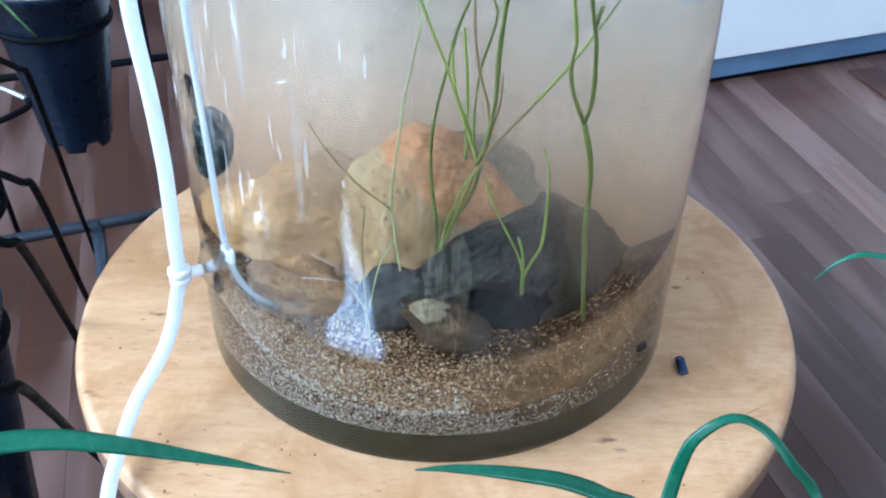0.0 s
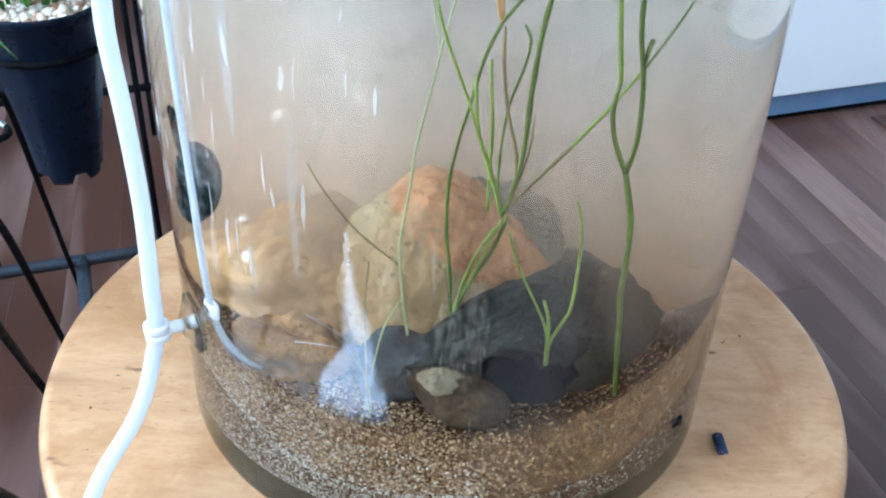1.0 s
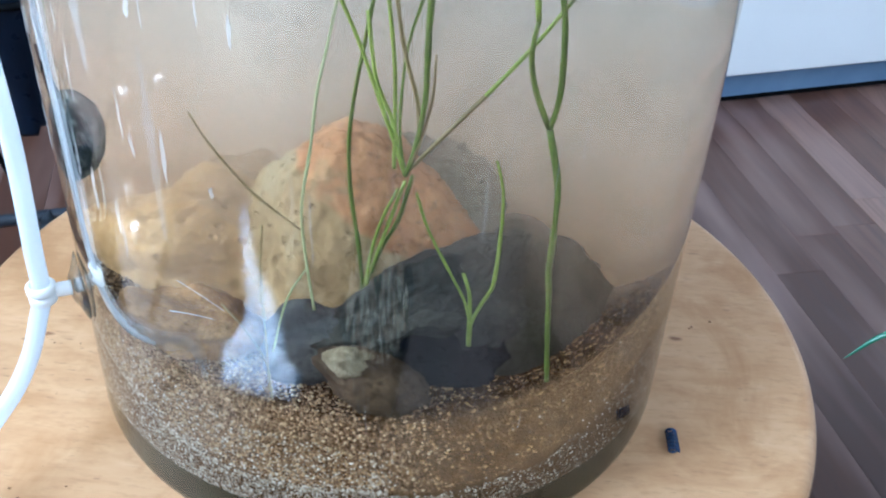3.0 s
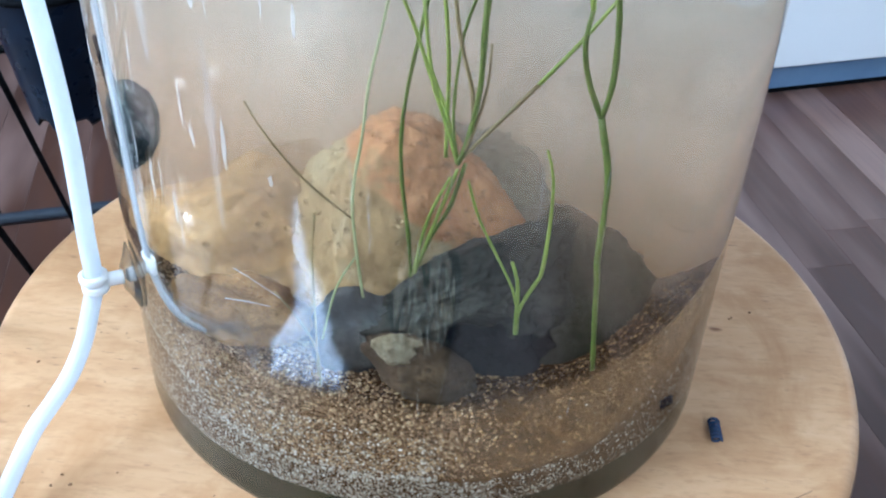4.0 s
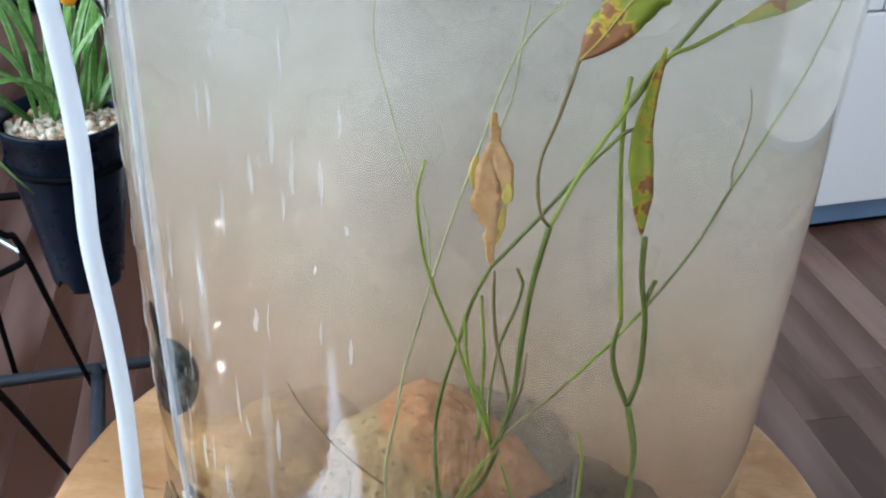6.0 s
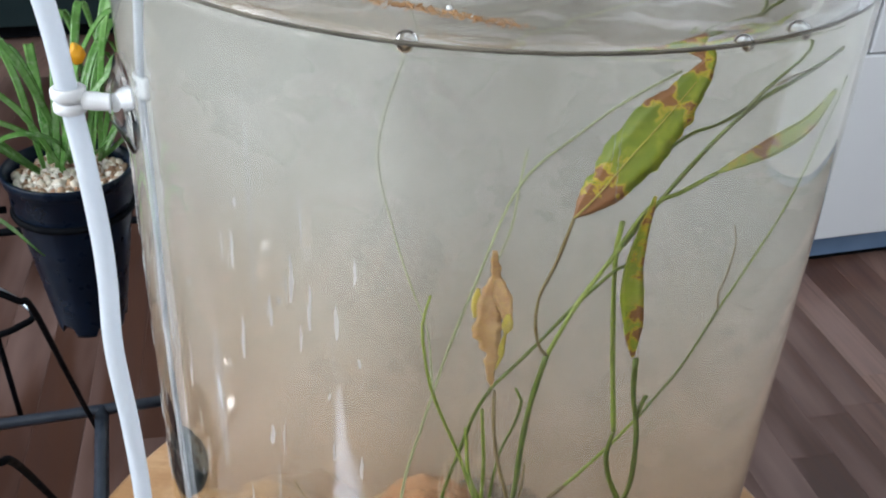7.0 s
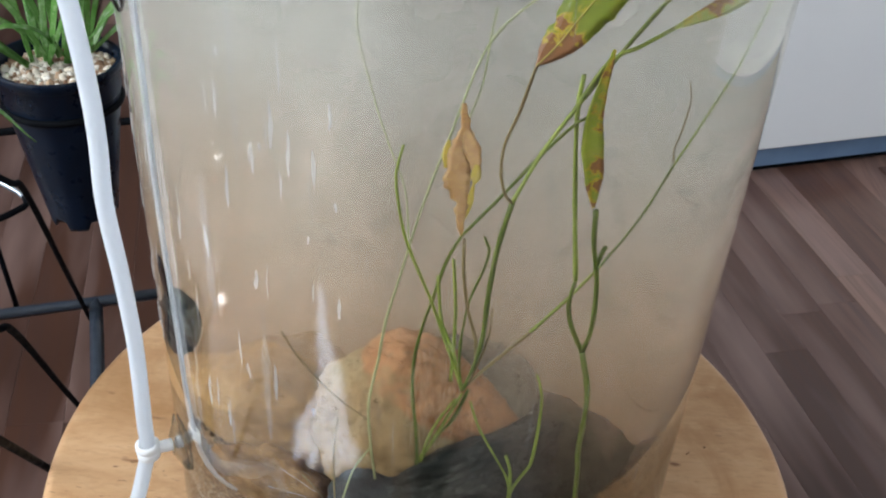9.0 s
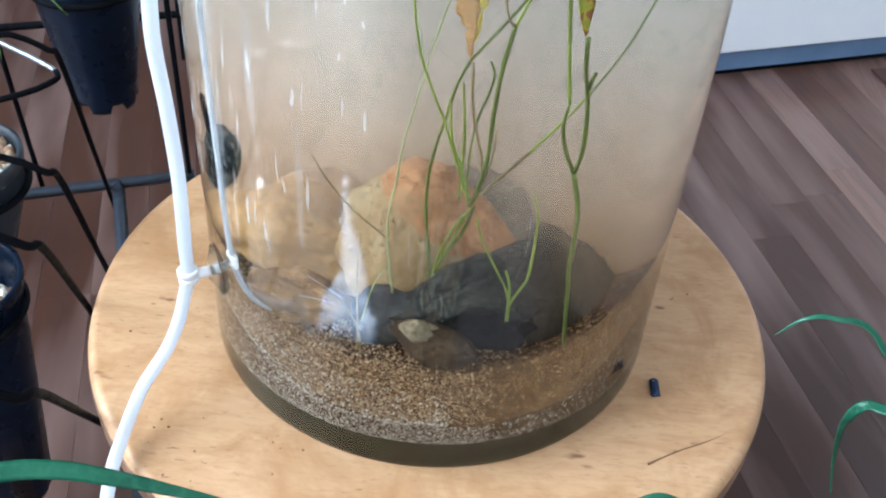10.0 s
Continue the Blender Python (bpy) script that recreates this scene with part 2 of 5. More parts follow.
SMOKE = clear("smoky_vinyl", 1.15, (0.62, 0.63, 0.62), 0.08)
# the orange low colour paints warm light bounced off the stool
CLOUD = {d: silt("silt", d, (0.60, 0.585, 0.54), (0.66, 0.645, 0.605), (0.60, 0.375, 0.19), {0.12: (0.03, 0.075), 0.10: (-0.025, 0.06), 0.20: (-0.025, 0.06)}.get(d)) for d in (0.12, 0.10, 0.20, 0.36, 1.0)}
TUBE_IN = silicone("greyed_silicone", (0.56, 0.58, 0.61), 0.5, 0.4)
TUBE = silicone("milky_silicone", (0.86, 0.90, 0.95), 0.5, 0.28)
NYLON = silicone("white_nylon", (0.90, 0.91, 0.92), 0.2, 0.4)
BLACK = plain("black_lacquer", (0.003, 0.0035, 0.005), (0.007, 0.008, 0.010), 0.6, 80, 700, spec=0.03)
STEEL = plain("bare_wire", (0.28, 0.32, 0.37), (0.42, 0.47, 0.52), 0.4, 90, 500, metal=0.9)
FRAME = plain("grey_lacquered_steel", (0.014, 0.020, 0.031), (0.026, 0.035, 0.05), 0.45, 70, 500)
POT = plain("black_nursery_plastic", (0.002, 0.006, 0.015), (0.005, 0.012, 0.028), 0.3, 45, 350, bump=0.1, distance=0.0003, spec=0.2)
POT_GREY = plain("slate_plastic", (0.016, 0.024, 0.034), (0.030, 0.042, 0.056), 0.42, 45, 350)
MUD = plain("dark_sediment", (0.003, 0.0045, 0.002), (0.012, 0.015, 0.007), 0.9, 70, 160, bump=0.05, distance=0.0003, spec=0.0)
GRAVEL = gravel("river_gravel", (0.0, (0.045, 0.025, 0.012)), (0.35, (0.115, 0.066, 0.032)), (0.65, (0.20, 0.126, 0.066)), (0.9, (0.30, 0.21, 0.12)), (1.0, (0.34, 0.26, 0.165)))
GRAVEL_PALE = gravel("washed_gravel", (0.0, (0.10, 0.08, 0.055)), (0.3, (0.24, 0.20, 0.155)), (0.7, (0.37, 0.33, 0.27)), (1.0, (0.52, 0.48, 0.42)))
GRIT = gravel("brown_grit", (0.0, (0.012, 0.006, 0.003)), (0.45, (0.045, 0.023, 0.009)), (0.75, (0.13, 0.068, 0.024)), (1.0, (0.26, 0.16, 0.065)))
SILT = plain("brown_silt", (0.012, 0.0055, 0.002), (0.058, 0.028, 0.0095), 0.9, 210, 900, bump=0.7, distance=0.0018, spec=0.0)
PEBBLES = pebbles()
ROCK_TAN = tan_rock()
ROCK_SHOULDER = stone("grey_brown_limestone", (0.07, 0.058, 0.04), (0.15, 0.128, 0.09), (0.24, 0.205, 0.15), 75).mat
ROCK_BROWN = stone("brown_sandstone", (0.27, 0.155, 0.062), (0.36, 0.22, 0.095), (0.43, 0.285, 0.135), 60).mat
ROCK_RUST = stone("rusty_sandstone", (0.11, 0.055, 0.02), (0.25, 0.14, 0.055), (0.38, 0.24, 0.11), 80).mat
PEBBLE_BROWN = stone("brown_pebble", (0.022, 0.015, 0.009), (0.065, 0.042, 0.024), (0.15, 0.10, 0.058), 80).mat
PEBBLE_PALE = stone("pale_pebble", (0.10, 0.075, 0.042), (0.22, 0.18, 0.115), (0.36, 0.31, 0.22), 190).mat
ROCK_DARK = stone("slate_rock", (0.012, 0.012, 0.008), (0.036, 0.034, 0.022), (0.085, 0.075, 0.048), 60, 0.3).mat
ROCK_BLUE = stone("blue_slate", (0.018, 0.021, 0.023), (0.05, 0.054, 0.053), (0.125, 0.118, 0.10), 70, 0.3).mat
# near-black that paints the shade under the slate arch
HOLLOW_SHADE = stone("hollow_shade_black", (0.002, 0.002, 0.003), (0.004, 0.004, 0.005), (0.009, 0.009, 0.010), 60, 0.3).mat
ROCK_GREY = stone("grey_brown_slate", (0.010, 0.011, 0.009), (0.030, 0.030, 0.025), (0.080, 0.073, 0.057), 70, 0.3).mat
COIL = plain("blue_black_wire", (0.008, 0.024, 0.07), (0.02, 0.05, 0.13), 0.2, 80, 700)
AIR_STONE = stone("air_stone_grit", (0.010, 0.014, 0.015), (0.040, 0.050, 0.049), (0.22, 0.245, 0.225), 420, 0.4).mat
STEM = leaf("dark_stem", (0.065, 0.100, 0.012), (0.13, 0.175, 0.026), (0.18, 0.16, 0.04), scale=70, through=0.35)
STEM_PALE = leaf("pale_stem", (0.145, 0.195, 0.024), (0.24, 0.30, 0.05), (0.32, 0.38, 0.08), scale=70, through=0.4)
STEM_THIN = leaf("thread_stem", (0.26, 0.30, 0.13), (0.36, 0.40, 0.20), (0.36, 0.36, 0.2), scale=70, through=0.4)
STEM_BROWN = leaf("brown_stem", (0.14, 0.105, 0.04), (0.24, 0.19, 0.075), (0.14, 0.07, 0.035), scale=70, through=0.35)
LEAF_GREEN = leaf("spotted_pondweed", (0.11, 0.17, 0.006), (0.26, 0.30, 0.012), (0.38, 0.40, 0.03), (0.25, 0.105, 0.03), through=0.45, ends=(0.2299, 0.0140))
LEAF_BROWN = leaf("withered_leaf", (0.46, 0.27, 0.12), (0.66, 0.47, 0.26), (0.70, 0.52, 0.12), through=0.6, scale=160)
LEAF_YELLOW = leaf("yellowed_leaf", (0.46, 0.36, 0.06), (0.60, 0.50, 0.10), (0.5, 0.4, 0.2), through=0.5, scale=90)
LEAF_OLIVE = leaf("olive_leaf", (0.23, 0.30, 0.025), (0.36, 0.41, 0.05), (0.5, 0.44, 0.08), (0.28, 0.13, 0.04), through=0.5)
LEAF_DRY = leaf("bleached_leaf", (0.62, 0.60, 0.50), (0.72, 0.70, 0.60), (0.6, 0.55, 0.4), through=0.15)
LEAF_POT = leaf("strap_leaf", (0.09, 0.26, 0.05), (0.25, 0.48, 0.14), (0.42, 0.56, 0.30), rough=0.24, through=0.4, scale=25)
LEAF_NEAR = leaf("blue_green_leaf", (0.009, 0.085, 0.048), (0.025, 0.14, 0.08), (0.04, 0.17, 0.10), rough=0.26, through=0.15)
FLOWER = leaf("yellow_petal", (0.80, 0.38, 0.01), (0.90, 0.52, 0.02), (0.85, 0.5, 0.05), through=0.3)
WALL = plain("white_wall_paint", (0.74, 0.74, 0.73), (0.80, 0.80, 0.80), 0.6, 6, 300, bump=0.08)
# tones for unseen walls and ceiling, kept dark to cut bounced light
DIM_WALL = plain("dim_brown_wall", (0.20, 0.17, 0.14), (0.27, 0.235, 0.19), 0.8, 9, 300, bump=0.08)
DIM_CEILING = plain("dim_grey_ceiling", (0.34, 0.33, 0.31), (0.42, 0.41, 0.39), 0.8, 9, 300, bump=0.08)
WHITE = plain("white_lacquer", (0.78, 0.80, 0.83), (0.82, 0.84, 0.86), 0.35, 5, 120, bump=0.04)
PLINTH = plain("grey_blue_plinth", (0.11, 0.185, 0.31), (0.15, 0.24, 0.38), 0.45, 20, 300)
LIME = silt("lime_scale", 0.40, (0.80, 0.82, 0.85), (0.88, 0.89, 0.90))
FILM = silt("lime_and_sheen_film", 0.18, (0.80, 0.82, 0.86), (0.88, 0.89, 0.91))
DARK = plain("dark_green_lacquer", (0.006, 0.014, 0.016), (0.012, 0.024, 0.026), 0.5, 12, 300, spec=0.2)
PANEL = plain("brown_panelling", (0.13, 0.08, 0.05), (0.19, 0.12, 0.08), 0.5, 6, 200)
DENT = plain("bruised_wood", (0.16, 0.08, 0.035), (0.26, 0.14, 0.065), 0.7, 200, 900)
SHEET = plain("white_sheet", (0.11, 0.145, 0.21), (0.26, 0.315, 0.41), 0.7, 150, 300, spec=0.1)
SKIN = silt("dust_film", 0.19, (0.20, 0.165, 0.125), (0.30, 0.25, 0.195))
TIDE = plain("tide_mark", (0.05, 0.044, 0.034), (0.17, 0.145, 0.11), 0.6, 90, 900)
DEBRIS = plain("brown_scum", (0.22, 0.09, 0.025), (0.36, 0.19, 0.07), 0.8, 200, 900)


# ---- building helpers ----
def finish(bm, name, material, smooth=True):
    bmesh.ops.recalc_face_normals(bm, faces=bm.faces)
    for f in bm.faces:
        f.smooth = smooth
    me = bpy.data.meshes.new(name)
    bm.to_mesh(me)
    bm.free()
    me.materials.append(material)
    return me


def where(ob):
    p = Vector()
    while ob:
        p += ob.location
        ob = ob.parent
    return p


def part(name, bm, material, parent=None, label="", smooth=True):
    """Links a bmesh in world places as one mesh under a thing or part."""
    if parent:
        bmesh.ops.translate(bm, verts=bm.verts, vec=-where(parent))
    ob = new(name, finish(bm, name, material, smooth))
    if parent:
        ob.parent = parent
    return tagged(ob, label)


def thing(name, at, label, category, group="", kind=""):
    ob = new(name)
    ob.empty_display_size = 0.02
    ob.location = at
    return tagged(ob, label, category, group, kind)


def single(name, bm, material, at, label, category="", group="", kind="", smooth=True):
    bmesh.ops.translate(bm, verts=bm.verts, vec=-Vector(at))
    ob = new(name, finish(bm, name, material, smooth))
    ob.location = at
    return tagged(ob, label, category, group, kind)


def T(x, y, z):
    """A place given over the middle of the stool's top."""
    return Vector((x, y, z + H))


def lathe(profile, at=(0, 0, 0), segs=64, closed=False):
    bm = bmesh.new()
    at = Vector(at)
    rings, held = [], []
    for (r, z), (r2, z2) in zip(profile, list(profile[1:]) + [profile[0] if closed else profile[-1]]):
        held.append((r, z))
        if math.hypot(r2 - r, z2 - z) > 0.02:  # hold long straight runs flat
            held += [(r + (r2 - r) * q, z + (z2 - z) * q) for q in (0.01, 0.5, 0.99)]
    for r, z in held:
        if r < 1e-6:
            rings.append([bm.verts.new(at + Vector((0, 0, z)))])
        else:
            rings.append([bm.verts.new(at + Vector((r * math.cos(2 * math.pi * i / segs), r * math.sin(2 * math.pi * i / segs), z))) for i in range(segs)])
    pairs = list(zip(rings, rings[1:]))
    if closed:
        pairs.append((rings[-1], rings[0]))
    for a, b in pairs:
        for i in range(segs):
            j = (i + 1) % segs
            if len(a) == 1 and len(b) > 1:
                bm.faces.new((a[0], b[j], b[i]))
            elif len(b) == 1 and len(a) > 1:
                bm.faces.new((a[i], a[j], b[0]))
            elif len(a) > 1:
                bm.faces.new((a[i], a[j], b[j], b[i]))
    return bm


def smooth_line(points, step):
    """Catmull-Rom through the points, in steps of about that length."""
    p = [Vector(q) for q in points]
    p = [2 * p[0] - p[1], *p, 2 * p[-1] - p[-2]]
    out = []
    for a, b, c, d in zip(p, p[1:], p[2:], p[3:]):
        n = max(1, int((c - b).length / step))
        for i in range(n):
            t = i / n
            out.append(0.5 * (2 * b + (c - a) * t + (2 * a - 5 * b + 4 * c - d) * t * t + (3 * b - a - 3 * c + d) * t ** 3))
    return out + [p[-2]]


def sweep(points, radius, end=None, segs=8, step=0.006, bm=None, wobble=0.0, hollow=0.0):
    """A round rod along a smooth line; the radius runs from radius to end."""
    line = smooth_line(points, step)
    bm = bm or bmesh.new()
    end = radius if end is None else end
    up, rings = Vector((0.13, 0.21, 0.97)), []
    for i, c in enumerate(line):
        d = (line[min(i + 1, len(line) - 1)] - line[max(i - 1, 0)]).normalized()
        a = (up - d * up.dot(d)).normalized()
        b = d.cross(a)
        up = a
        r = radius + (end - radius) * i / max(1, len(line) - 1)
        if wobble:
            r *= 1 + wobble * noise.noise(c * 180)
        rings.append([bm.verts.new(c + r * (a * math.cos(2 * math.pi * k / segs) + b * math.sin(2 * math.pi * k / segs))) for k in range(segs)])
    for x, y in zip(rings, rings[1:]):
        for k in range(segs):
            j = (k + 1) % segs
            bm.faces.new((x[k], x[j], y[j], y[k]))
    bm.faces.new(rings[0][::-1])
    bm.faces.new(rings[-1])
    return bm


def blade(points, widths, face, thick=0.0006, fold=0.25, step=0.006, ragged=0.0, bm=None, seed=0.0):
    """A leaf along a line: a thin body of lens section, folded along its rib, with its upper side towards face."""
    line = smooth_line(points, step)
    bm = bm or bmesh.new()
    face = Vector(face)
    rings = []
    for i, c in enumerate(line):
        d = (line[min(i + 1, len(line) - 1)] - line[max(i - 1, 0)]).normalized()
        across = d.cross(face).normalized()
        up = across.cross(d)
        s = i / max(1, len(line) - 1) * (len(widths) - 1)
        k = min(int(s), len(widths) - 2)
        w = widths[k] + (widths[k + 1] - widths[k]) * (s - k)
        l = w * (1 + ragged * (noise.noise(Vector((i * step * 110, seed, 0))) + 0.6 * noise.noise(Vector((i * step * 420, seed, 4)))))
        r = w * (1 + ragged * (noise.noise(Vector((i * step * 110, seed + 9, 0))) + 0.6 * noise.noise(Vector((i * step * 420, seed + 9, 4)))))
        ring = []
        for side, h in ((-1, 0), (-0.5, 1), (0, 1.3), (0.5, 1), (1, 0), (0.5, -1), (0, -1.3), (-0.5, -1)):
            q = (l if side < 0 else r) * 0.5
            ring.append(bm.verts.new(c + across * side * q + up * (abs(side) * fold * q + h * thick * 0.5)))
        rings.append(ring)
    for x, y in zip(rings, rings[1:]):
        for k in range(8):
            j = (k + 1) % 8
            bm.faces.new((x[k], x[j], y[j], y[k]))
    bm.faces.new(rings[0][::-1])
    bm.faces.new(rings[-1])
    return bm


def clints(p, off):
    """Small pits and ledges of weathered stone."""
    q = abs(noise.noise(p * 4.5 + off)) + 0.5 * abs(noise.noise(p * 10 + off)) + 0.3 * abs(noise.noise(p * 22 + off))
    return q - 0.45


def boulder(at, size, seed, detail=5, rough=0.18, fine=0.05, turn=(0, 0, 0), hollow=None):
    """A worn stone: a sphere stretched, then pushed in and out by noise at three scales."""
    bm = bmesh.new()
    bmesh.ops.create_icosphere(bm, subdivisions=detail, radius=1.0)
    m = Euler([radians(a) for a in turn]).to_matrix()
    off = Vector((seed * 7.1, seed * 3.3, seed * 1.7))
    for v in bm.verts:
        p = v.co.copy()
        k = 1 + rough * noise.noise(p * 1.1 + off) * 1.6 + rough * 0.6 * noise.noise(p * 2.6 + off) + fine * 1.1 * clints(p, off) + fine * 0.5 * noise.noise(p * 14 + off)
        q = p * k
        v.co = m @ Vector((q.x * size[0], q.y * size[1], q.z * size[2])) + Vector(at)
        if hollow:
            away = v.co - hollow[0]
            r = hollow[1] * (1 + 0.2 * noise.noise(v.co * 120))
            if away.length < r:
                v.co = hollow[0] + away.normalized() * r
    return bm


def slab(corners, lo, hi, bevel=0.0):
    """An upright prism over a plan outline."""
    bm = bmesh.new()
    a = [bm.verts.new((p[0], p[1], lo)) for p in corners]
    b = [bm.verts.new((p[0], p[1], hi)) for p in corners]
    n = len(a)
    bm.faces.new(a[::-1])
    bm.faces.new(b)
    for i in range(n):
        j = (i + 1) % n
        bm.faces.new((a[i], a[j], b[j], b[i]))
    if bevel:
        bmesh.ops.bevel(bm, geom=bm.edges[:], offset=bevel, segments=3, affect="EDGES", profile=0.5)
    return bm


def room_slab(u0, u1, n0, n1, lo, hi, bevel=0.0):
    return slab([room(u0, n0), room(u1, n0), room(u1, n1), room(u0, n1)], lo, hi, bevel)


def chips(count, seed, place, size, bm=None, subdivisions=1):
    """Many small uneven grains; place(random) gives the middle of each."""
    rnd = random.Random(seed)
    base = bmesh.new()
    bmesh.ops.create_icosphere(base, subdivisions=subdivisions, radius=1.0)
    form = [v.co.copy() for v in base.verts]
    tri = [[v.index for v in f.verts] for f in base.faces]
    base.free()
    verts, faces = [], []
    for i in range(count):
        c = place(rnd)
        if c is None:
            continue
        s = rnd.uniform(*size)
        m = Euler((rnd.uniform(0, 6), rnd.uniform(0, 6), rnd.uniform(0, 6))).to_matrix()
        k = (rnd.uniform(0.75, 1.2), rnd.uniform(0.65, 1.0), rnd.uniform(0.5, 0.8))
        n = len(verts)
        for p in form:
            j = 1 + rnd.uniform(-0.14, 0.14)
            verts.append(tuple(c + m @ Vector((p.x * k[0], p.y * k[1], p.z * k[2])) * s * j))
        faces.extend([[n + q for q in f] for f in tri])
    return verts, faces


def stuff(name, data, material, at, label, category, parent=None, smooth=True):
    verts, faces = data
    me = bpy.data.meshes.new(name)
    o = Vector(at)
    me.from_pydata([tuple(Vector(v) - o) for v in verts], [], faces)
    me.polygons.foreach_set("use_smooth", [smooth] * len(faces))
    me.materials.append(material)
    ob = new(name, me)
    if parent:
        ob.parent = parent
        ob.location = o - where(parent)
    else:
        ob.location = o
    return tagged(ob, label, category, kind="stuff")


# ---- the room ----
ROOM = (-1.5, 2.4, -2.0, 2.6)  # its walls in U and N
u0, u1, n0, n1 = ROOM
floor = single("floor", room_slab(u0, u1, n0, n1, -0.06, -0.004), FLOOR, (0, 0, 0), "dark brown strip laminate floor", "floor", kind="structure", smooth=False)
single("ceiling", room_slab(u0, u1, n0, n1, 2.45, 2.55), DIM_CEILING, (0, 0, 2.45), "unseen plain ceiling, kept grey to cut bounced light", "ceiling", kind="structure", smooth=False)
single("wall_north", room_slab(u0 - 0.1, u1 + 0.1, n1, n1 + 0.1, -0.06, 2.55), PANEL, (0, 0, 0), "brown wood-panelled wall", "wall", kind="structure", smooth=False)
single("wall_east", room_slab(u1, u1 + 0.1, n0, n1, -0.06, 2.55), DIM_WALL, (0, 0, 0), "unseen plain wall, kept dark brown to cut bounced light", "wall", kind="structure", smooth=False)


def holed_wall(name, along_u, at, thick, a0, a1, holes, base=-0.06, top=2.55, material=None):
    """A wall with openings (from, to, low, high), made of piers, sills and lintels in one mesh."""
    bm = bmesh.new()

    def block(p, q, lo, hi):
        c = [(p, at), (q, at), (q, at + thick), (p, at + thick)]
        pts = [room(x, y) if along_u else room(y, x) for x, y in c]
        piece = slab(pts, lo, hi)
        me = bpy.data.meshes.new("block")
        piece.to_mesh(me)
        piece.free()
        bm.from_mesh(me)
        bpy.data.meshes.remove(me)

    cuts = sorted({a0, a1, *(h[0] for h in holes), *(h[1] for h in holes)})
    cuts = [c for c in cuts if a0 <= c <= a1]
    for p, q in zip(cuts, cuts[1:]):
        low = base
        for h in sorted((h for h in holes if h[0] < q and h[1] > p), key=lambda h: h[2]):
            if h[2] > low:
                block(p, q, low, h[2])
            low = max(low, h[3])
        block(p, q, low, top)
    return single(name, bm, material or WALL, (0, 0, 0), "unseen plain wall, kept dark brown to cut bounced light" if material else "unseen white boards added to shape the sun, with gaps that let daylight in", "wall", kind="structure", smooth=False)


holed_wall("wall_west", False, u0 - 0.1, 0.1, n0, n1, [(-1.80, -0.85, 0.5, 2.1), (-0.75, 1.2, 0.4, 2.1)], material=DIM_WALL)


def gap(x, y, long, wide, z=0.0):
    """The gap in the added sun mask through which the sun falls on the floor round (x, y)."""
    p = Vector((x, y, z))
    s = (p.dot(U) - (u0 - 0.05)) / SUN_WAY.dot(U)
    q = p - SUN_WAY * s
    dz = long * -SUN_WAY.z / SUN_WAY.xy.length
    return (q.dot(N) - wide / 2, q.dot(N) + wide / 2, q.z - dz / 2, q.z + dz / 2)


# outline on the floor of the part of a crumpled sheet that the sun strikes
SHEET_EDGE = [(-0.440, -0.590), (-0.400, -0.560), (-0.338, -0.517), (-0.275, -0.505), (-0.235, -0.475), (-0.200, -0.442), (-0.165, -0.446), (-0.160, -0.425), (-0.205, -0.402), (-0.270, -0.362), (-0.328, -0.312), (-0.356, -0.345), (-0.337, -0.375), (-0.325, -0.420), (-0.337, -0.450), (-0.378, -0.495), (-0.415, -0.545)]


def bands(edge, step):
    """Slits in the added sun mask that light just what lies within the outline."""
    d = SUN_WAY.xy.normalized()
    flat = [Vector(p) for p in edge]
    det = N.x * d.y - N.y * d.x
    ab = [((p.x * d.y - p.y * d.x) / det, (N.x * p.y - N.y * p.x) / det) for p in flat]
    lo, hi = min(b for a, b in ab), max(b for a, b in ab)
    out = []
    for k in range(int((hi - lo) / step) + 1):
        b = lo + step * (k + 0.5)
        cuts = sorted(p[0] + (q[0] - p[0]) * (b - p[1]) / (q[1] - p[1]) for p, q in zip(ab, ab[1:] + ab[:1]) if (p[1] - b) * (q[1] - b) < 0)
        for a0, a1 in zip(cuts[::2], cuts[1::2]):
            c = N.xy * (a0 + a1) / 2 + d * b
            out.append(gap(c.x, c.y, step * 0.98, a1 - a0 + 0.001))
    return out


# unseen boards added to cut the sunlight down to small patches
holed_wall("window_shutter", False, u0 - 0.054, 0.008, -1.80, -0.85, [*bands(SHEET_EDGE, 0.03), *(gap(-0.447 + 0.0148 * k, -0.516 + 0.0034 * k, 0.022, 0.0165, H + 0.001) for k in range(13)), gap(-0.72, -0.655, 0.06, 0.03, 0.012)], 0.5, 2.1)
holed_wall("window_blind_west", False, u0 - 0.056, 0.006, -0.75, 1.2, [*(gap(x, y, a, b, 0.012) for x, y, a, b in ((-0.613, -0.132, 0.06, 0.03), (-0.685, -0.135, 0.04, 0.015), (-0.90, -0.225, 0.10, 0.02), (-0.86, -0.46, 0.10, 0.02), (-0.80, -0.23, 0.05, 0.012)))], 0.4, 2.1)
single("window_blind_south", room_slab(-0.6, 1.0, n0 - 0.06, n0 - 0.05, 0.8, 2.1), WALL, (0, 0, 1.3), "unseen white blind added in the south wall", "blind", kind="structure", smooth=False)
holed_wall("wall_south", True, n0 - 0.1, 0.1, u0 - 0.1, u1 + 0.1, [(-0.6, 1.0, 0.8, 2.1)], material=DIM_WALL)

# white furniture behind the stool, on a grey-blue plinth
BACK = 0.5792
cab = thing("white_cabinet", room(0.9, BACK + 0.01, 0.0), "white lacquered cabinet on a grey-blue plinth", "cabinet")
part("body", room_slab(0.02, 2.2, BACK + 0.02, BACK + 0.55, 0.0455, 0.80, 0.003), WHITE, cab, "white lacquered body", False)
